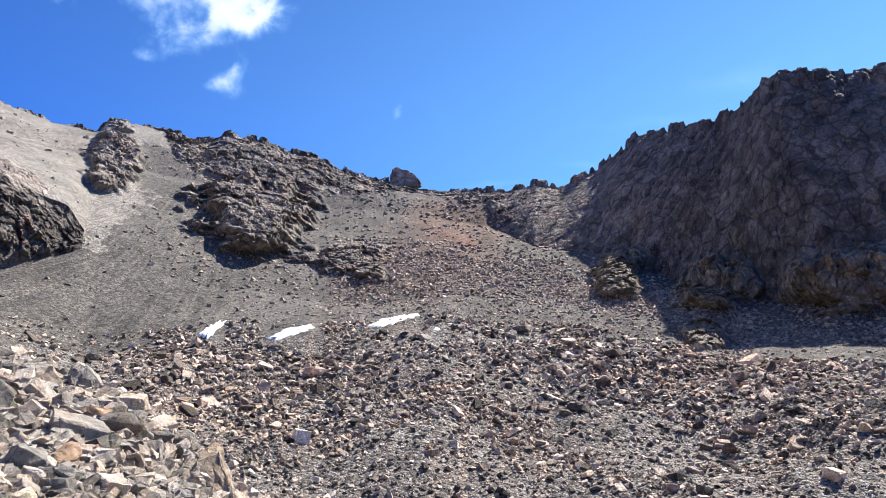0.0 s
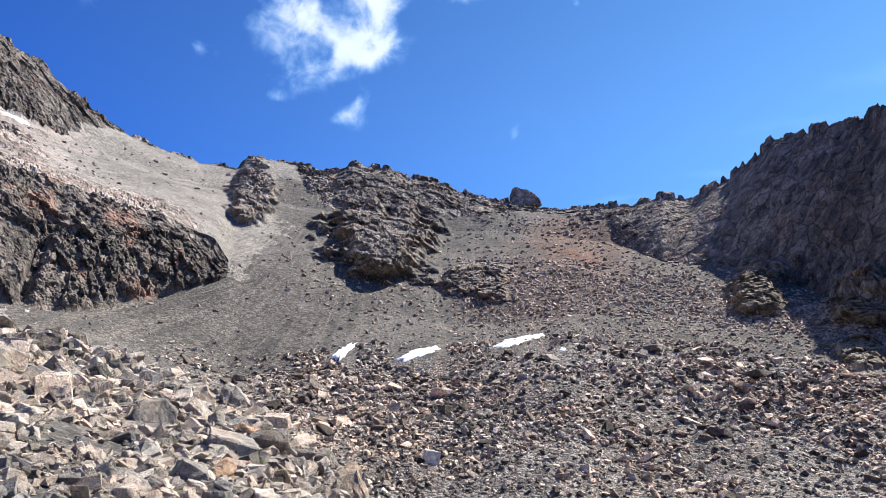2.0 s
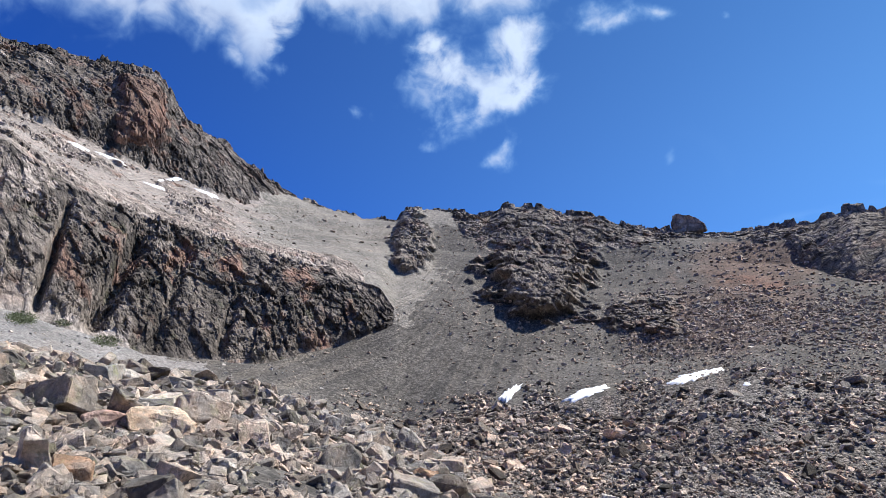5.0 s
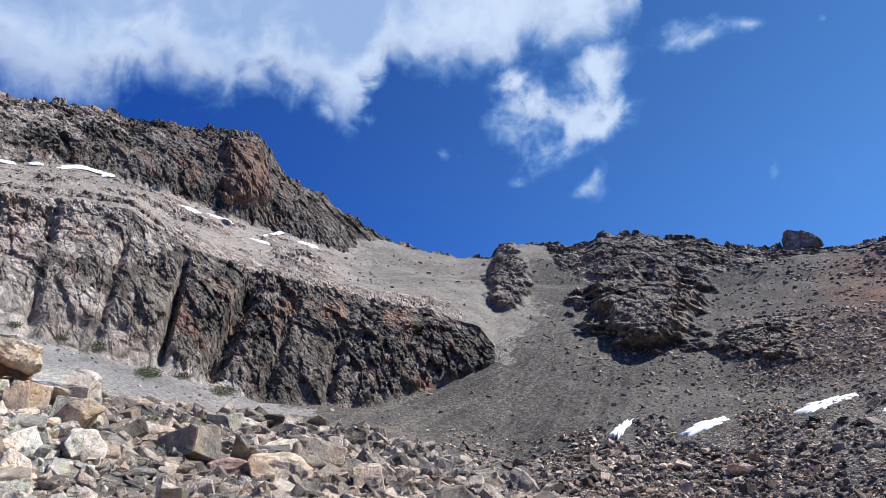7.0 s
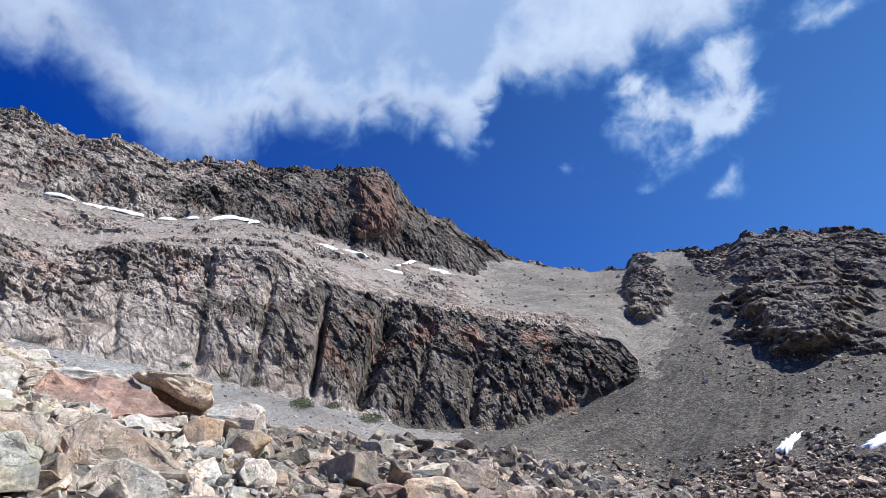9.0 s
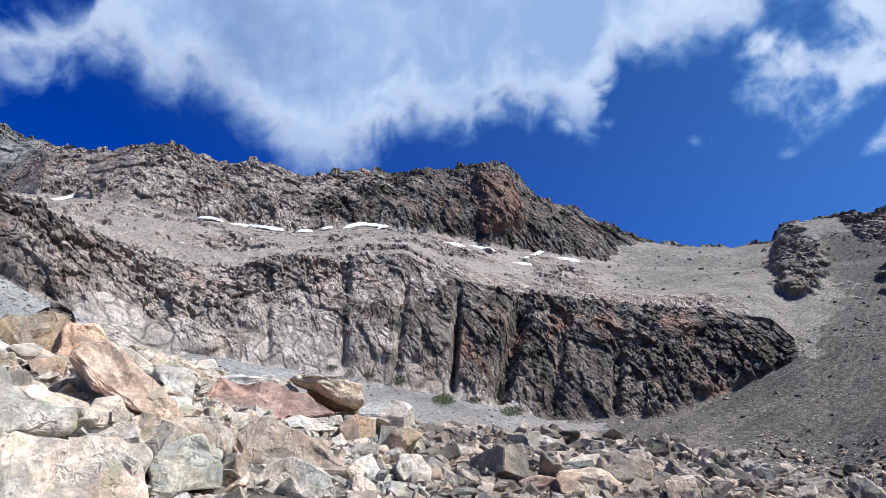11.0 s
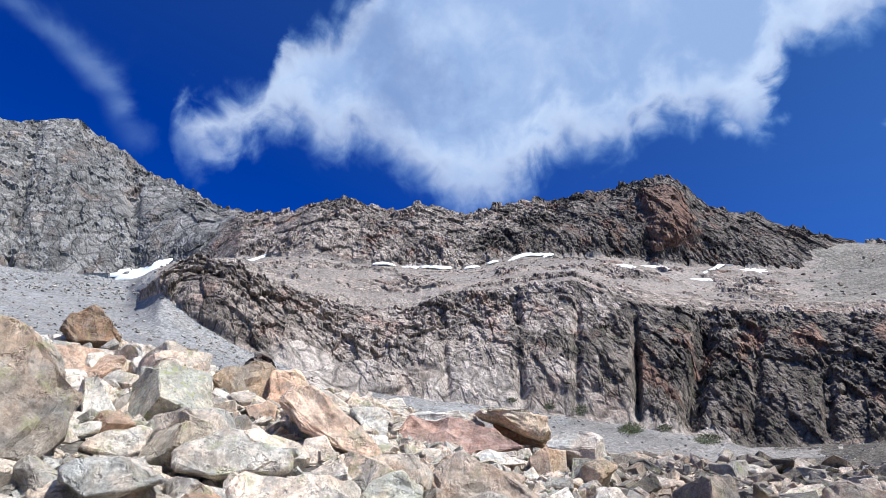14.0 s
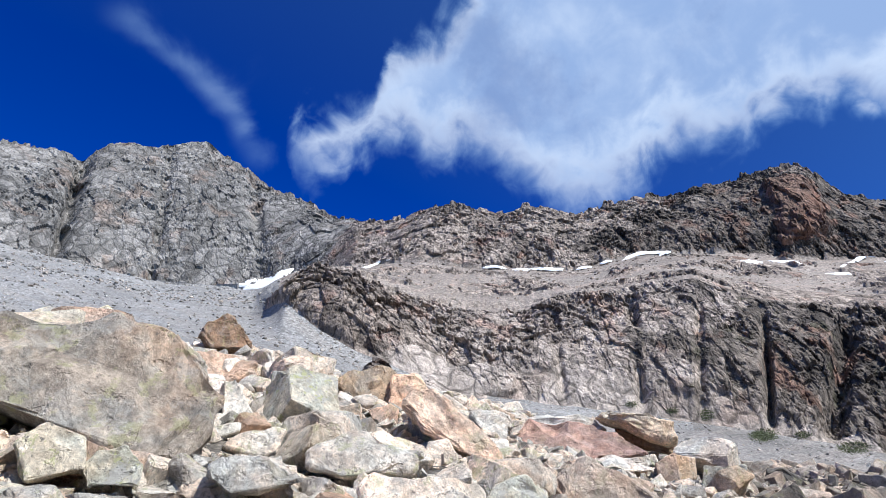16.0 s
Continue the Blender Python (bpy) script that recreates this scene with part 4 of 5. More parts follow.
STONES = [rough_mesh("boulder", hull((lump_points if k % 2 else stone_points)(rng, rng.uniform(0.5, 0.95))), STONE, 2, 0.046, k, 0.026) for k in range(20)]


def in_material(meshes, mat):
    copies = [m.copy() for m in meshes]
    for m in copies:
        m.materials[0] = mat
    return copies


BROWN_STONES = in_material(STONES, BROWN_STONE)
# Share, meshes and label of the boulders on the pale and on the brown side of the talus.
PALE_SIDE = [(0.42, STONES, "angular pale lichen-spotted boulder lying in the talus"), (0.2, in_material(STONES, PINK_STONE), "angular pinkish-tan boulder lying in the talus"),
             (0.12, in_material(STONES, CAP_STONE), "angular tan boulder lying in the talus"), (0.16, in_material(STONES, GREEN_STONE), "boulder covered with yellow-green lichen in the talus"),
             (0.1, in_material(STONES, PALE_STONE), "angular whitish boulder lying in the talus")]
BROWN_SIDE = [(0.6, BROWN_STONES, "angular brown-grey block lying in the talus"), (0.05, PALE_SIDE[2][1], "angular tan block lying in the talus"),
              (0.16, STONES, "angular pale block lying in the talus"), (0.1, in_material(STONES, RUSTY_STONE), "rust-brown block lying in the talus")]


def plain_stone(k):
    g = random.Random(100 + k)
    flat = g.uniform(0.4, 0.85)
    pts = [(sx * g.uniform(0.28, 0.52), sy * g.uniform(0.28, 0.52), sz * flat * g.uniform(0.3, 0.52)) for sx in (-1, 1) for sy in (-1, 1) for sz in (-1, 1)]
    bm = hull(lump_points(g, flat) if k % 2 else pts + [(g.uniform(-0.55, 0.55), g.uniform(-0.55, 0.55), flat * g.choice((-0.55, 0.55))) for _ in range(2)])
    bmesh.ops.triangulate(bm, faces=bm.faces)
    v = np.array([x.co for x in bm.verts])
    bm.verts.index_update()
    f = np.array([[x.index for x in y.verts] for y in bm.faces])
    bm.free()
    return v, f


PLAIN = [plain_stone(k) for k in range(14)]


def worn_stone(k):
    mesh = rough_mesh("stone", hull((lump_points if k % 3 else stone_points)(random.Random(300 + k), random.Random(k).uniform(0.5, 0.9))), STONE, 0, 0.05, k, 0.07)
    mesh.calc_loop_triangles()
    v = np.array([x.co for x in mesh.vertices])
    f = np.array([x.vertices for x in mesh.loop_triangles])
    bpy.data.meshes.remove(mesh)
    return v, f


WORN = [worn_stone(k) for k in range(12)]


def chip(k):
    """A small splinter with few faces."""
    g = random.Random(500 + k)
    flat = g.uniform(0.45, 0.9)
    bm = hull([(sx * g.uniform(0.3, 0.55), sy * g.uniform(0.3, 0.55), flat * z * g.uniform(0.35, 0.55)) for sx, sy, z in ((-1, -1, -1), (1, -1, -1), (0, 1, -1), (-1, 0.4, 1), (1, 0.3, 1), (0.1, -1, 1))])
    bmesh.ops.triangulate(bm, faces=bm.faces)
    v = np.array([x.co for x in bm.verts])
    bm.verts.index_update()
    f = np.array([[x.index for x in y.verts] for y in bm.faces])
    bm.free()
    return v, f


CHIPS = [chip(k) for k in range(16)]


def rubble(name, spots, mat, label, category="stones", worn=9.0, small=0.0):
    """Many loose stones in one mesh. spots: places, sizes."""
    vs, fs, start = [], [], 0
    g = np.random.default_rng(len(spots))
    for (x, y, z), size in spots:
        kinds = WORN if size > worn else CHIPS if size < small else PLAIN
        v, f = kinds[int(g.integers(len(kinds)))]
        rot = np.array(Euler((g.normal(0, 0.5), g.normal(0, 0.5), g.uniform(0, 6.28))).to_matrix())
        stretch = np.array((g.uniform(0.8, 1.35), g.uniform(0.7, 1.1), g.uniform(0.4, 0.95)))
        vs.append((v * stretch * size) @ rot.T + (x, y, z))
        fs.append(f + start)
        start += len(v)
    vs, fs = np.concatenate(vs), np.concatenate(fs)
    mesh = bpy.data.meshes.new(name)
    mesh.vertices.add(len(vs))
    mesh.vertices.foreach_set("co", vs.astype(np.float32).ravel())
    mesh.loops.add(fs.size)
    mesh.loops.foreach_set("vertex_index", fs.astype(np.int32).ravel())
    mesh.polygons.add(len(fs))
    mesh.polygons.foreach_set("loop_start", np.arange(0, fs.size, 3, dtype=np.int32))
    mesh.polygons.foreach_set("use_smooth", np.zeros(len(fs), dtype=bool))
    mesh.update(calc_edges=True)
    mesh.materials.append(mat)
    return tagged(new(name, mesh), label, category, "", "stuff")


def scatter(count, az_lo, az_hi, row_lo, row_hi, size_lo, size_hi, seed, keep=None, power=2.5, sink=0.12):
    """Spots on the land; sizes as an angle in thousandths of the distance, small ones far more often."""
    g = np.random.default_rng(seed)
    spots = []
    for _ in range(count):
        az, row = g.uniform(az_lo, az_hi), g.uniform(row_lo, row_hi)
        j = int(np.searchsorted(AZ, az))
        i = int(row)
        if keep is not None and not keep(i, j, az, g.uniform()):
            continue
        p = LAND[i, j] + (LAND[i + 1, j] - LAND[i, j]) * (row - i)
        r = math.hypot(p[0], p[1])
        size = (size_lo + (size_hi - size_lo) * g.uniform() ** power) * r / 1000.0
        spots.append(((p[0], p[1], p[2] + sink * size), size))
    return spots


free = lambda i, j, az, u: rock[i, j] < 0.25
SNOW_ROWS = [(18.4, 5.7, 0.9, 0.4, -0.5), (12.1, 5.7, 1.9, 0.36, -0.3), (3.2, 6.9, 1.9, 0.26, -0.12), (-0.5, 6.0, 0.5, 0.18, 0.0),
             (45.2, 21.35, 0.95, 0.16, 0.0), (48.2, 22.1, 1.1, 0.1, -0.5), (49.4, 21.35, 0.8, 0.08, 0.0), (53.4, 22.9, 1.1, 0.1, 0.0), (55.4, 23.2, 0.8, 0.12, 0.0), (64.4, 25.1, 1.9, 0.11, -0.06), (62.4, 25.55, 0.5, 0.1, -0.4),
             (67.9, 24.5, 0.5, 0.09, 0.0), (69.8, 24.3, 0.6, 0.09, 0.0), (73.0, 24.42, 1.4, 0.09, 0.0), (75.6, 24.5, 0.7, 0.08, 0.0), (78.2, 24.36, 1.1, 0.09, 0.0), (89.9, 23.8, 1.6, 0.1, -0.33), (95.0, 23.45, 0.6, 0.12, 0.0), (98.9, 21.3, 2.0, 0.5, -0.1)]


def scree_keep(i, j, az, u):
    return rock[i, j] < 0.25 and u < 1 - 0.85 * float(smooth(np.array(az), 14, 24)) + 0.25 * float(abs(az - 22) < 2.5)


def mound_keep(i, j, az, u):
    if any(abs(az - a) < wide * 1.3 and -1.2 < EL[i, j] - e < 0.6 for a, e, wide, *_ in SNOW_ROWS[:4]):
        return False
    return rock[i, j] < 0.25 and u < (0.35 + 0.65 * smooth(np.array(wob[i, j]), -0.5, 0.3)) * float(1 - 0.75 * smooth(np.array(az), 21, 27))


rubble("moraine_stones", scatter(58000, -40, 33, ROW0[2], ROW0[3] + 10, 2.4, 10.5, 1, mound_keep, 4.0) + scatter(1100, -40, 31, ROW0[2], ROW0[3] + 4, 8, 24, 8, mound_keep, 3.0), FAR_STONE, "angular grey and brown blocks heaped on the moraine", small=0.5)
rubble("scree_stones", scatter(24000, -40, 38, ROW0[3], ROW0[6] + 60, 1.5, 8, 2, scree_keep, 5.0, 0.04) + scatter(16000, -26, 9, ROW0[3], ROW0[5] + 20, 1.8, 8, 12, scree_keep, 4.0, 0.05), SCREE_STONE, "small loose stones strewn over the scree", small=1.0)
rubble("terrace_stones", scatter(2600, 38, 97, ROW0[5], ROW0[6], 1.4, 6, 3, free, 4.0, 0.0), SCREE_STONE, "loose stones on the rubble terrace")
rubble("talus_fan_stones", scatter(4200, 90, 123, ROW0[2], ROW0[6], 1.6, 7, 4, free, 4.5), FAN_STONE, "small grey stones on the talus fan below the peak")
rubble("cliff_foot_stones", scatter(2600, 33, 95, ROW0[2], ROW0[4], 1.4, 7, 5, free, 5.0, 0.0), FAN_STONE, "stones fallen to the foot of the lower cliff")
# ---- the boulders that stand out ----
CLEAR = []   # azimuth, half width in degrees, far distance, elevation of the foot


def outline_block(label, mat, az, r, z, deep, lean, outline):
    """A block whose face has the outline given (metres across and up), deep metres thick; lean tips the face back."""
    seed = len(CLEAR) + 3
    g = random.Random(seed)
    low = min(p[1] for p in outline)
    pts = []
    for x, h in outline:
        back = (h - low) * lean
        pts.append((x * 0.95, back + g.uniform(0, 0.06) * deep, h * 0.95))
        pts.append((x, back + deep * 0.2, h))
        pts.append((x * 0.84, back + deep * g.uniform(0.85, 1.05), h * 0.8 + deep * 0.12))
    bm = hull(pts)
    span = max(p[0] for p in outline) - min(p[0] for p in outline)
    mesh = rough_mesh("boulder", bm, mat, 4, 0.045 * span ** 0.7, seed, 0.025 * min(span, deep))
    x, y, _ = at(az, r)
    ob = new("boulder", mesh)
    ob.matrix_world = pose(x, y, z, 0, 0, az)
    CLEAR.append((az, math.degrees(span / 2 / r), r + deep * 0.7, math.degrees(math.atan2(z + low * 0.7 - EYE, r)), math.degrees(math.atan2(z + low * 0.1 - EYE, r)), r))
    return tagged(ob, label, "boulder", "landmark boulders")


outline_block("huge tilted tan slab with grey and orange lichen-stained face", SLAB_STONE, 113.1, 7.9, 3.27, 2.0, 0.55, [(-1.59, 0.28), (-1.13, 0.54), (-0.32, 0.71), (0.31, 0.84), (1.00, 0.77), (1.34, 0.46), (1.60, -0.03), (1.40, -0.43), (1.31, -0.79), (0.88, -0.84), (0.37, -0.64), (-0.31, -0.14), (-1.04, -0.34)])
outline_block("smooth pale pink slab leaning on the talus", PINK_STONE, 83.9, 9.8, 3.52, 1.4, 0.6, [(-0.73, 0.34), (-0.56, 0.61), (-0.29, 0.57), (0.08, 0.27), (0.42, -0.09), (0.75, -0.31), (0.73, -0.61), (0.24, -0.51), (-0.43, -0.13), (-0.61, 0.12)])
outline_block("orange block with a rusty hollow face", ORANGE_STONE, 90.2, 15.4, 5.35, 1.2, 0.2, [(-0.78, 0.03), (-0.42, 0.34), (0.51, 0.54), (0.80, 0.16), (0.70, -0.38), (-0.02, -0.54), (-0.56, -0.23)])
outline_block("pale pink block behind the orange block", PINK_STONE, 86.8, 15, 5.16, 1.2, 0.4, [(-0.40, 0.45), (0.23, 0.53), (0.51, 0.06), (0.11, -0.53), (-0.51, -0.44)])
outline_block("rust-brown boulder perched alone on the talus crest", RUSTY_STONE, 102.0, 27.5, 9.91, 2.2, 0.1, [(-1.03, -0.26), (-0.81, 0.34), (-0.08, 0.80), (0.56, 0.39), (1.03, -0.32), (0.97, -0.65), (0.30, -0.80), (-0.47, -0.79)])
outline_block("grey wedge-shaped block leaning on the huge slab", STONE, 100.9, 10.6, 3.68, 0.8, 0.3, [(-0.32, 0.38), (-0.11, 0.41), (0.33, -0.28), (0.22, -0.40), (-0.07, -0.41), (-0.22, -0.21)])
outline_block("grey-green lichen-covered block in the heap", STONE, 99.5, 8.9, 2.91, 0.8, 0.5, [(-0.35, -0.11), (-0.21, 0.06), (0.23, 0.21), (0.38, 0.19), (0.26, -0.13), (0.07, -0.21)])
outline_block("long whitish block lying flat", PALE_STONE, 99.5, 6.9, 2.30, 0.9, 0.6, [(-0.47, 0.08), (-0.30, 0.19), (0.21, 0.16), (0.49, 0.02), (0.42, -0.04), (-0.02, -0.11), (-0.24, -0.19), (-0.44, -0.06)])
outline_block("broad pale block with yellow-green lichen", STONE, 91.4, 7.9, 2.71, 1.2, 0.6, [(-0.64, -0.00), (-0.14, 0.29), (0.40, 0.14), (0.68, 0.02), (0.61, -0.15), (-0.19, -0.29), (-0.58, -0.18)])
outline_block("large red-brown slab with a flat split face", RED_STONE, 73.1, 14.6, 4.18, 1.2, 1.1, [(-1.52, -0.42), (-0.98, 0.49), (0.56, 0.49), (0.99, -0.04), (1.56, -0.28), (0.32, -0.49), (-0.78, -0.49)])
outline_block("pale crust of rock behind the red slab", PALE_STONE, 74.5, 16, 4.59, 0.9, 0.5, [(-1.15, -0.37), (-0.79, 0.35), (0.97, 0.37), (1.18, 0.07), (-0.66, -0.15)])
outline_block("overhanging tan capstone propped above the red slab", CAP_STONE, 68.0, 16, 4.67, 1.7, -0.12, [(-0.89, 0.22), (-0.74, 0.39), (-0.02, 0.30), (0.89, 0.15), (0.87, -0.27), (0.64, -0.39), (0.23, -0.21), (-0.45, 0.02)])
outline_block("dark brown block under the capstone", RUSTY_STONE, 67.4, 16.6, 4.50, 1.0, 0.2, [(-0.65, 0.34), (0.09, 0.22), (0.67, 0.00), (0.63, -0.34), (0.01, -0.26), (-0.55, -0.02)])
outline_block("long brown block below the red slab", CRACKED_STONE, 71.3, 9.2, 2.63, 1.0, 0.4, [(-0.79, 0.01), (-0.53, 0.39), (-0.27, 0.39), (0.54, -0.04), (0.79, -0.39), (0.13, -0.38), (-0.62, -0.25)])
outline_block("thin white plate leaning on the brown block", WHITE_STONE, 72.1, 12.4, 3.25, 0.35, 1.6, [(-0.36, 0.25), (-0.14, 0.18), (0.38, -0.17), (0.34, -0.25), (0.12, -0.18), (-0.36, 0.15)])
outline_block("cracked brown block beside the red slab", CRACKED_STONE, 66.2, 13.4, 3.34, 0.9, 0.3, [(-0.20, 0.19), (0.18, 0.39), (0.22, -0.23), (-0.18, -0.39)])
outline_block("white broken plate lying on the red slab", WHITE_STONE, 69.8, 13.2, 3.47, 0.5, 1.2, [(-0.58, -0.02), (-0.23, 0.17), (0.25, 0.14), (0.59, -0.12), (0.21, -0.17), (-0.49, -0.11)])
outline_block("thin white plate beside the brown block", WHITE_STONE, 69.5, 12.8, 3.13, 0.3, 1.4, [(-0.29, 0.20), (0.12, 0.04), (0.30, -0.20), (-0.16, -0.05)])
outline_block("tan cracked block beside the capstone", CAP_STONE, 64.7, 14, 3.48, 0.8, 0.3, [(-0.17, 0.29), (0.18, 0.22), (0.18, -0.19), (-0.13, -0.29)])
outline_block("pale pink block with a dark hollow", PINK_STONE, 89.1, 12.6, 4.07, 0.9, 0.3, [(-0.28, 0.10), (0.13, 0.28), (0.30, 0.16), (0.26, -0.28), (-0.11, -0.28)])
outline_block("pale slab leaning behind the pink slab", PALE_STONE, 80.0, 13.6, 4.22, 0.9, 0.5, [(-0.42, 0.31), (0.16, 0.36), (0.45, 0.16), (0.33, -0.36), (-0.18, -0.16)])
outline_block("green-yellow lichen-covered block in the heap", GREEN_STONE, 109.4, 7.2, 2.32, 0.7, 0.6, [(-0.28, -0.03), (-0.17, 0.16), (0.10, 0.21), (0.28, 0.02), (0.28, -0.18), (-0.15, -0.21)])
outline_block("grey lichen-spotted block in the heap", GREEN_STONE, 113.3, 7.2, 2.38, 0.7, 0.5, [(-0.29, 0.05), (-0.09, 0.26), (0.26, 0.16), (0.29, -0.13), (-0.12, -0.26)])
outline_block("dark grey block in a hollow", GREEN_STONE, 114.5, 11.4, 3.80, 0.8, 0.3, [(-0.34, -0.05), (-0.28, 0.23), (0.06, 0.34), (0.34, 0.15), (0.28, -0.19), (-0.16, -0.34)])
outline_block("pale tan slab behind the huge slab", PINK_STONE, 102.2, 16, 5.63, 1.2, 0.6, [(-0.84, 0.24), (-0.16, 0.47), (0.74, 0.20), (0.84, -0.17), (0.04, -0.47), (-0.63, -0.23)])
outline_block("small rusty stone in the heap", RUSTY_STONE, 111.4, 9.5, 2.92, 0.5, 0.3, [(-0.19, 0.02), (-0.14, 0.18), (0.04, 0.18), (0.19, -0.06), (0.04, -0.18), (-0.12, -0.13)])
outline_block("big rounded grey block with lichen", STONE, 86.7, 7, 2.12, 1.0, 0.6, [(-0.62, 0.15), (-0.54, 0.26), (0.22, 0.28), (0.49, 0.14), (0.62, -0.27), (-0.48, -0.28)])
outline_block("rounded grey-green block on the talus", GREEN_STONE, 79.2, 7.7, 2.26, 1.0, 0.5, [(-0.38, -0.04), (-0.26, 0.22), (0.12, 0.33), (0.37, 0.06), (0.38, -0.27), (-0.29, -0.33)])
outline_block("rough pale block on the talus", STONE, 70.7, 8.4, 2.15, 0.9, 0.4, [(-0.53, -0.01), (-0.38, 0.18), (-0.09, 0.26), (0.41, 0.05), (0.53, -0.26), (-0.50, -0.25)])
outline_block("pale block with lichen crust", STONE, 84.8, 9.3, 2.94, 0.8, 0.4, [(-0.26, -0.02), (-0.16, 0.19), (0.11, 0.27), (0.26, -0.03), (0.13, -0.27), (-0.16, -0.25)])
outline_block("pale orange slab lying at an angle", PINK_STONE, 60.9, 8.6, 1.83, 1.0, 0.7, [(-0.46, 0.07), (-0.23, 0.28), (0.46, -0.10), (0.44, -0.28), (-0.39, -0.28)])
outline_block("long whitish slab lying flat among the stones", CAP_STONE, 47.1, 11.2, 2.19, 0.8, 0.5, [(-0.56, 0.14), (-0.47, 0.27), (0.15, 0.19), (0.52, 0.01), (0.56, -0.24), (0.20, -0.27), (-0.47, -0.12)])
outline_block("reddish brown block beside the long slab", RED_STONE, 51, 11.4, 2.13, 0.7, 0.3, [(-0.33, 0.14), (0.01, 0.21), (0.27, 0.17), (0.33, -0.16), (-0.02, -0.21), (-0.26, -0.09)])
outline_block("square grey-brown block among the stones", BROWN_STONE, 40.1, 11, 2.01, 0.7, 0.3, [(-0.28, 0.18), (-0.14, 0.29), (0.19, 0.26), (0.28, -0.17), (0.06, -0.29), (-0.23, -0.21)])
outline_block("rounded grey-white block on the talus", STONE, 61.4, 9.8, 2.37, 0.8, 0.5, [(-0.27, 0.02), (-0.19, 0.19), (0.11, 0.20), (0.27, -0.02), (0.23, -0.18), (-0.12, -0.20)])
outline_block("dark wedge block on the crest", BROWN_STONE, 57.5, 17, 3.71, 0.9, 0.3, [(-0.45, -0.07), (-0.36, 0.24), (-0.01, 0.20), (0.45, -0.11), (0.29, -0.24), (-0.33, -0.22)])
outline_block("tan block with a reddish face", BROWN_STONE, 33, 11.2, 1.67, 0.8, 0.5, [(-0.35, -0.00), (-0.23, 0.20), (0.12, 0.26), (0.35, 0.05), (0.29, -0.24), (-0.17, -0.26)])
outline_block("flat whitish plate among the stones", PALE_STONE, 37.8, 9, 1.11, 0.6, 1.2, [(-0.36, 0.01), (-0.07, 0.09), (0.36, 0.11), (0.32, -0.05), (-0.10, -0.11)])
outline_block("crumbly tan bedrock knob on the crest", EARTH_STONE, 29.9, 16, 2.01, 1.4, 0.4, [(-0.39, -0.18), (-0.24, 0.24), (0.15, 0.37), (0.39, 0.08), (0.39, -0.32), (-0.12, -0.37)])
outline_block("crumbly tan bedrock slab beside the stones", EARTH_STONE, 17.5, 12.6, 0.24, 1.3, 0.5, [(-0.45, -0.12), (-0.29, 0.42), (0.07, 0.51), (0.36, -0.05), (0.45, -0.51), (-0.39, -0.47)])
outline_block("brown wedge stone on the crest", BROWN_STONE, 27.1, 18, 2.24, 0.8, 0.2, [(-0.39, 0.11), (-0.25, 0.36), (0.02, 0.26), (0.39, -0.22), (0.19, -0.36), (-0.29, -0.23)])


def hides(az, p, size, small=False):
    """Whether a stone there would stand in a landmark or before it."""
    r = math.hypot(p[0], p[1])
    top, half = math.degrees(math.atan2(p[2] + size * 0.8 - EYE, r)), math.degrees(size * 0.6 / r)
    return any(abs(az - a) < w_ + half * 0.7 and r < far_ and top > (mid + (2.0 if size < 0.02 * r else 0.0) if small and r < r_ - 0.6 else foot) for a, w_, far_, foot, mid, r_ in CLEAR)


def far_boulder(label, az, r, el, size, mat, tip, seed):
    mesh = rough_mesh("boulder", hull(stone_points(random.Random(seed), 1.0)), mat, 3, 0.03, seed, 0.03)
    x, y, _ = at(az, r)
    ob = new("boulder", mesh)
    ob.matrix_world = Matrix.LocRotScale((x, y, EYE + r * math.tan(radians(el))), Euler((0, radians(tip), radians(az + 12))), size)
    return tagged(ob, label, "boulder", "landmark boulders")


outline_block("square brown boulder perched on the col", PERCHED, 2.6, 284, 101.6, 10, 0.15, [(-6.9, -4.6), (-6.6, 1.4), (-5.6, 4.3), (-4.4, 5.0), (-3.2, 4.0), (2.6, 2.9), (5.2, 0.6), (7.0, -1.6), (7.4, -4.6)])
far_boulder("white stone on the moraine", -17.2, 105, 1.0, (3.6, 2.6, 1.8), PALE_STONE, 10, 71)
far_boulder("white stone on the moraine", 10.8, 75, -2.7, (2.0, 1.7, 1.7), PALE_STONE, 10, 73)


def near_el(az, u):
    """An elevation between the near crest and well below the picture."""
    top = float(np.interp(az, [r[0] for r in NEAR_CREST], [r[1] for r in NEAR_CREST]))
    return top + 0.4 - u * 11.5


def near_spots(count, lo, hi):
    g = random.Random(5 + lo)
    spots = []
    for _ in range(count):
        az = g.uniform(lo, hi)
        i, j = place(az, near_el(az, g.random()))
        i = max(1, min(i, ROW0[1] + 2))
        p = LAND[i, j] + (LAND[i - 1, j] - LAND[i, j]) * g.random()
        r = math.hypot(p[0], p[1])
        if r > 3:
            size = (5 + 32 * g.random() ** 2.3) * (0.85 + 0.75 * float(smooth(np.array(az), 55, 80))) * r / 1000.0
            if hides(az, p, size, True):
                continue
            spots.append(((p[0], p[1], p[2] + size * g.uniform(-0.1, 0.25)), size))
    return spots


def loose_stones(spots, kinds, holder, seed):
    """Single stones that lie on a piece of ground."""
    g = random.Random(seed)
    for p, size in spots:
        ob = new("stone", g.choice(kinds))
        ob.matrix_world = Matrix.LocRotScale(p, Euler((g.gauss(0, 0.4), g.gauss(0, 0.4), g.uniform(0, 6.28))), (size * g.uniform(0.9, 1.35), size * g.uniform(0.75, 1.1), size * g.uniform(0.5, 0.95)))
        ob.parent = holder


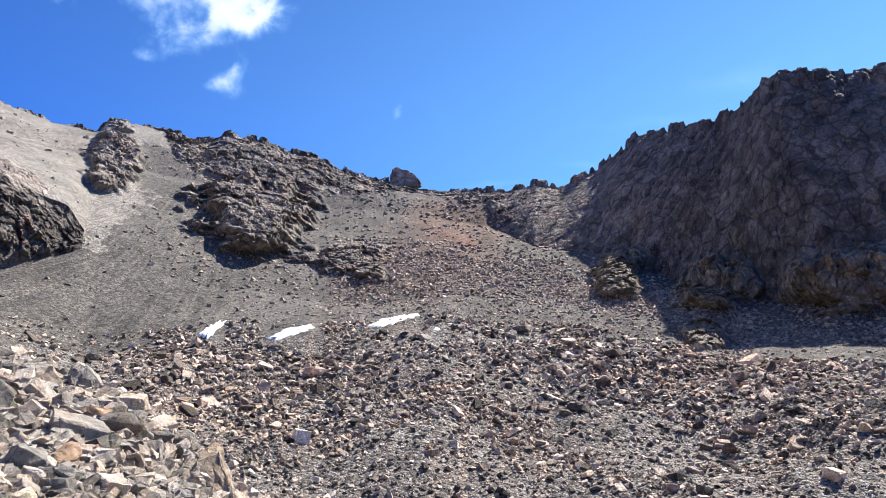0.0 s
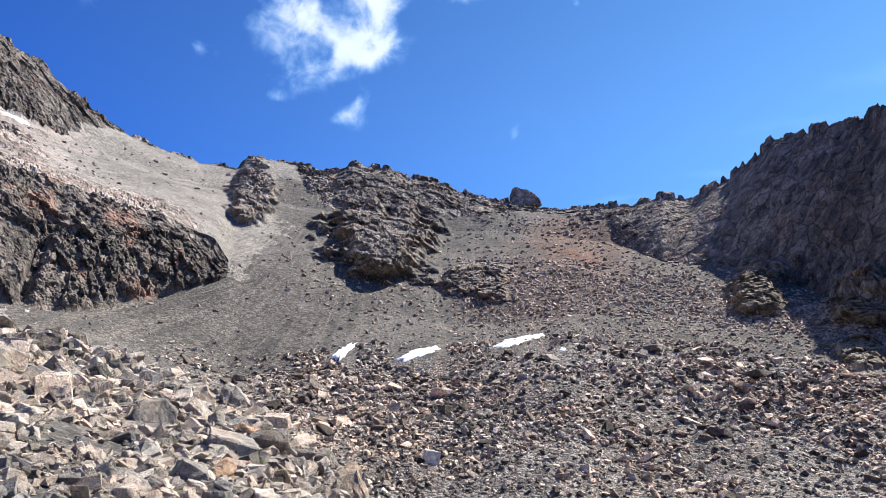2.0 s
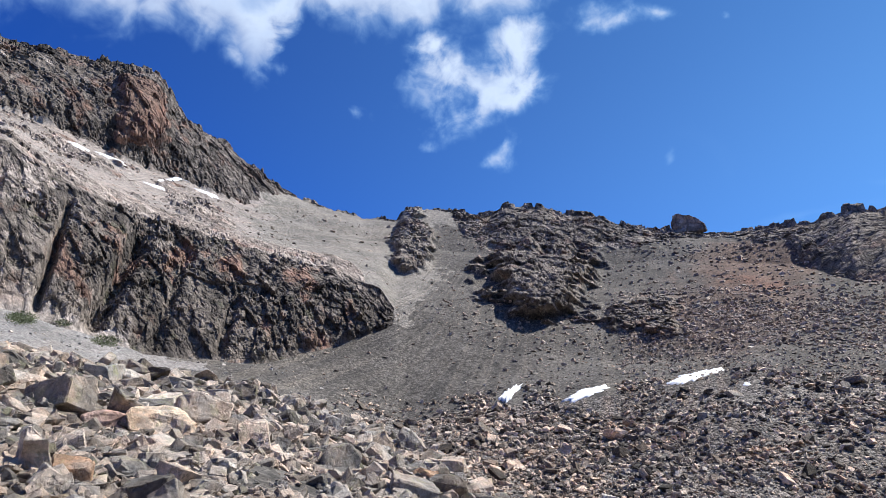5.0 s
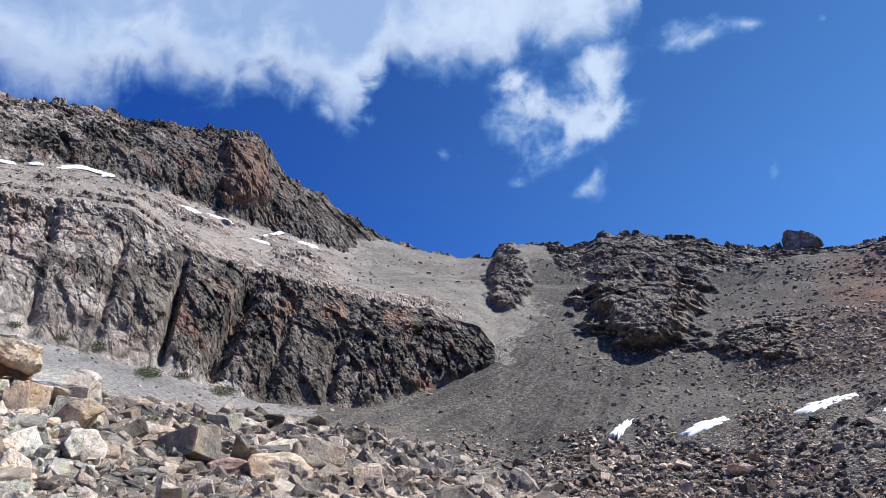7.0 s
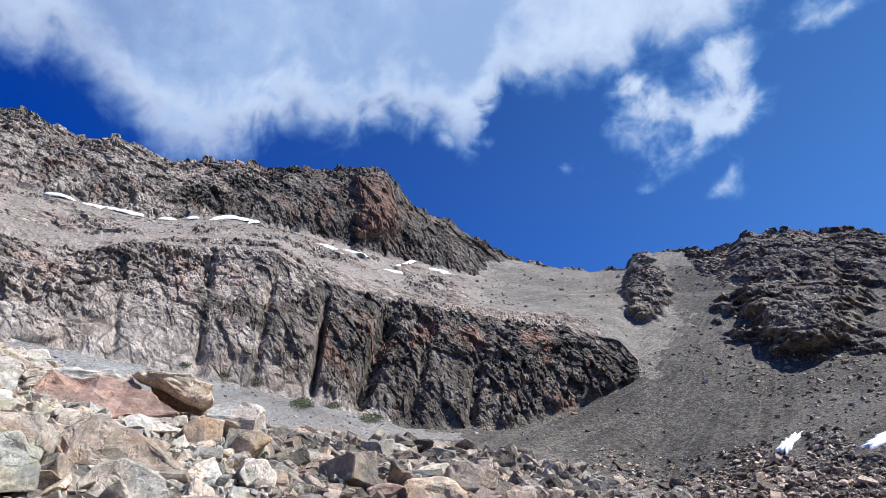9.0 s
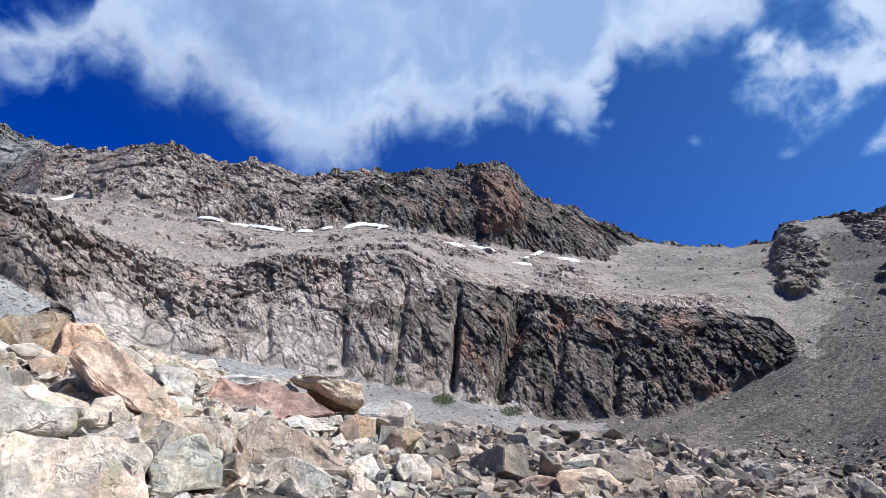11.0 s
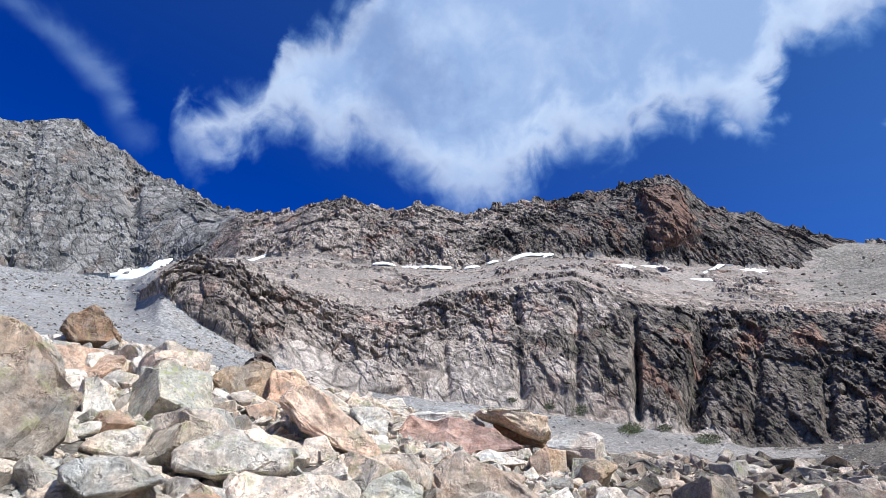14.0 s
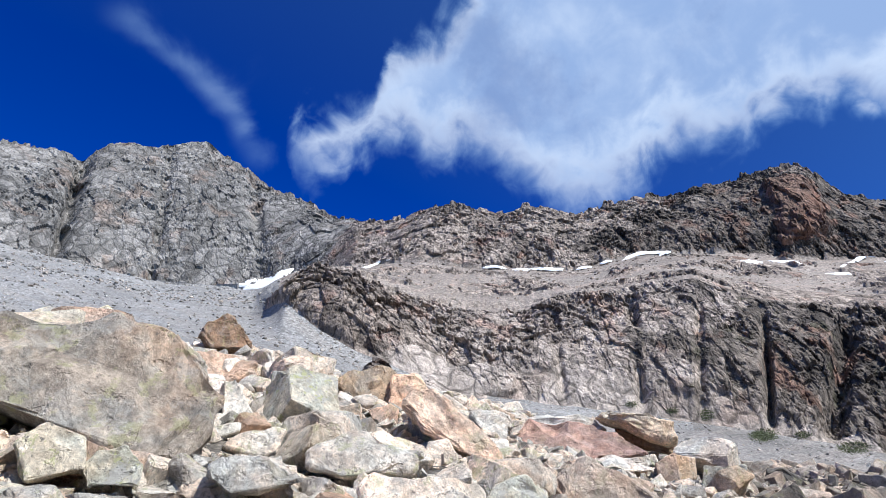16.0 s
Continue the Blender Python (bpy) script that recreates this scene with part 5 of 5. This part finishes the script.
def worn_mesh(k, mat):
    mesh = bpy.data.meshes.new("stone")
    mesh.from_pydata(WORN[k][0].tolist(), [], WORN[k][1].tolist())
    mesh.materials.append(mat)
    return mesh


for lo, hi, count, stone, share, text in ((12, 64, 9500, BROWN_STONE, 140, "smaller broken brown-grey stones on the near talus"), (62, 124, 11500, STONE, 150, "smaller pale broken stones between the near boulders")):
    spots = sorted(near_spots(count, lo, hi), key=lambda s: -s[1] / math.hypot(s[0][0], s[0][1]))
    loose_stones(spots[:share], [worn_mesh(k, stone) for k in range(12)], talus, lo)
    rubble("near_rubble", spots[share:], stone, text, worn=0.32, small=0.1)


def pebbles(count, lo, hi, seed, large=13.0, far_r=19.0):
    """Small stones that lie between the boulders."""
    g = random.Random(seed)
    spots = []
    for _ in range(count):
        az, r = g.uniform(lo, hi), 4.5 + far_r * g.random() ** 1.3
        size = (5 + large * g.random() ** 2.0) * r / 1000.0
        x, y, _ = at(az, r)
        spots.append(((x, y, ground(az, r) + size * g.uniform(-0.05, 0.2)), size))
    return spots


rubble("near_pebbles", pebbles(5200, 60, 124, 31) + pebbles(1500, 60, 124, 33, 30.0, 10.0), STONE, "small pale broken stones on the ground between the boulders", small=0.1)
rubble("near_pebbles", pebbles(3800, 14, 60, 32) + pebbles(1500, 14, 62, 34, 30.0, 12.0), BROWN_STONE, "small brown-grey broken stones on the ground between the blocks", small=0.1)
big_blocks = sorted(scatter(520, -38, 28, ROW0[2], ROW0[3], 9, 24, 11, mound_keep, 2.0), key=lambda s: -s[1])[:260]
loose_stones(big_blocks, [worn_mesh(k, FAR_STONE) for k in range(12)], moraine, 3)


# Boulders of the near talus: large ones first, none inside another; the largest are things, the rest fill the gaps.
def boulder_field():
    g = random.Random(21)
    taken_spots, fill = [], {True: [], False: []}
    for size_lo, size_hi, want, az_lo, az_hi, down, single in ((100, 155, 26, 72, 123, 0.0, True), (65, 100, 50, 62, 123, 0.0, True), (50, 85, 80, 64, 123, 0.6, True), (48, 76, 14, 14, 66, 0.0, True), (34, 50, 50, 14, 66, 0.0, True),
                                                               (40, 65, 130, 60, 123, 0.0, False), (24, 36, 260, 12, 66, 0.0, False), (28, 42, 160, 60, 123, 0.0, False)):
        tries = got = 0
        while got < want and tries < want * 50:
            tries += 1
            az = g.uniform(az_lo, az_hi)
            i, j = place(az, near_el(az, down + (1.05 - down) * g.random()))
            i = max(1, min(i, ROW0[1]))
            p = LAND[i, j] + (LAND[i - 1, j] - LAND[i, j]) * g.random()
            r = math.hypot(p[0], p[1])
            size = g.uniform(size_lo, size_hi) * r / 1000.0
            if r < 3.5 or any((p[0] - x) ** 2 + (p[1] - y) ** 2 < (0.34 * (size + s)) ** 2 for x, y, s in taken_spots) or hides(az, p, size, down > 0.5 or size < 0.045 * r) or math.degrees(math.atan2(p[2] + size * 0.6 - EYE, r)) > near_el(az, 0) + 0.9:
                continue
            taken_spots.append((p[0], p[1], size))
            got += 1
            spot = (p[0], p[1], p[2] + size * (0.26 if az > 62 else 0.16))
            if not single:
                fill[az > 62].append((spot, size))
                continue
            side = PALE_SIDE if az > 62 else BROWN_SIDE
            _, kinds, text = g.choices(side, [row[0] for row in side])[0]
            ob = new("boulder", g.choice(kinds))
            s = (size * g.uniform(0.9, 1.3), size * g.uniform(0.8, 1.1), size * g.uniform(0.75, 1.1))
            ob.matrix_world = Matrix.LocRotScale(spot, Euler((g.gauss(0, 0.36), g.gauss(0, 0.36), g.uniform(0, 6.28))), s)
            tagged(ob, text, "boulder", "boulders of the near talus")
    rubble("near_blocks", fill[True], STONE, "angular pale blocks filling the gaps of the near talus", worn=0.0)
    rubble("near_blocks", fill[False], BROWN_STONE, "angular brown-grey blocks filling the gaps of the near talus", worn=0.0)


boulder_field()


# ---- snow ----
SOFT = soften(LAND, 9)
SMOOTH = soften(LAND, 25)


def snow_patch(az, el, wide, tall, lean=0.0, seed=0):
    """A thin sheet of old snow that follows the land, torn at its edge."""
    bm = bmesh.new()
    ring, turns = 9, 48
    lay = SMOOTH if el < 10 or wide > 2 else SOFT
    i0, j0 = place(az, el, lay)
    if 10 < el and az < 97:
        i0 = min(i0, ROW0[6] - 1)
    e = np.degrees(np.arctan2(lay[:, j0, 2] - EYE, np.hypot(lay[:, j0, 0], lay[:, j0, 1])))
    rise = max(float(e[i0 + 4] - e[i0 - 2]) / 6, 0.035)
    loops = []
    for k in range(ring + 1):
        level = []
        for t in range(turns):
            th = 2 * math.pi * t / turns
            edge = 1 + 0.6 * noise.noise((math.cos(th) * 1.3 + seed, math.sin(th) * 1.3, seed * 2.0)) + 0.5 * noise.noise((math.cos(th) * 4 + seed, math.sin(th) * 4, seed)) + 0.3 * noise.noise((math.cos(th) * 9 + seed, math.sin(th) * 9, seed))
            u, v = math.cos(th) * wide * edge * k / ring, math.sin(th) * tall * edge * k / ring
            fi, fj = i0 + (v + lean * u) / rise, j0 - 0.5 + u / 0.115
            if 10 < el and az < 97:
                fi = min(fi, ROW0[6] + 0.9)
            i, j = int(fi), int(fj)
            a, b = fi - i, fj - j
            p = (lay[i, j] * (1 - a) + lay[i + 1, j] * a) * (1 - b) + (lay[i, j + 1] * (1 - a) + lay[i + 1, j + 1] * a) * b
            out = Vector((-p[0] / 4, -p[1] / 4, 60)).normalized()
            level.append(bm.verts.new(Vector(p) + out * (0.3 + 0.25 * (1 - (k / ring) ** 4) if k < ring else -0.5) * (1.2 if wide > 1.95 else 0.9 if el < 10 else 0.35)))
        loops.append(level)
    for k in range(1, ring):
        for t in range(turns):
            bm.faces.new((loops[k][t], loops[k + 1][t], loops[k + 1][(t + 1) % turns], loops[k][(t + 1) % turns]))
    bm.faces.new(loops[1])
    for v in list(bm.verts):
        if not v.link_faces:
            bm.verts.remove(v)
    bmesh.ops.recalc_face_normals(bm, faces=bm.faces)
    mesh = bpy.data.meshes.new("snow_patch")
    bm.to_mesh(mesh)
    bm.free()
    mesh.materials.append(SNOW)
    for f in mesh.polygons:
        f.use_smooth = True
    return tagged(new("snow_patch", mesh), "small patch of old white snow lying on the rubble", "snow", "snow patches")


for k, row in enumerate(SNOW_ROWS):
    snow_patch(*row, seed=k + 1)


# ---- plants at the cliff's foot ----
def plant_patch(az, el, wide, tall, count, seed):
    g = random.Random(seed)
    vs, fs = [], []
    for _ in range(count):
        th, rad = g.uniform(0, 6.28), math.sqrt(g.random()) * g.uniform(0.6, 1.0)
        i, j = place(az + math.cos(th) * rad * wide, el + math.sin(th) * rad * tall)
        p = Vector(LAND[i, j]) + Vector((g.uniform(-.3, .3), g.uniform(-.3, .3), g.uniform(0.02, 0.16)))
        a, b = Vector((g.gauss(0, 1), g.gauss(0, 1), g.gauss(0, 0.7))).normalized(), Vector((g.gauss(0, 1), g.gauss(0, 1), 1.2)).normalized()
        s = g.uniform(0.08, 0.2)
        n = len(vs)
        vs += [p - a * s * 0.5, p + b * s, p + a * s * 0.5, p - b * s * 0.4]
        fs.append((n, n + 3, n + 2, n + 1))
    mesh = bpy.data.meshes.new("plant_patch")
    mesh.from_pydata(vs, [], fs)
    mesh.materials.append(LEAF)
    return tagged(new("plant_patch", mesh), "patch of low green alpine plants at the cliff's foot", "plants", "plants at the cliff's foot", "stuff")


for k, row in enumerate([(57.0, 10.0, 1.2, 0.5, 900), (51.2, 8.9, 1.2, 0.5, 700), (60.9, 11.6, 0.7, 0.5, 300), (66.6, 12.6, 0.6, 0.3, 160), (54.3, 9.9, 0.7, 0.3, 260), (63.5, 12.0, 0.5, 0.3, 160)]):
    plant_patch(*row[:4], row[4] * 3, seed=k)
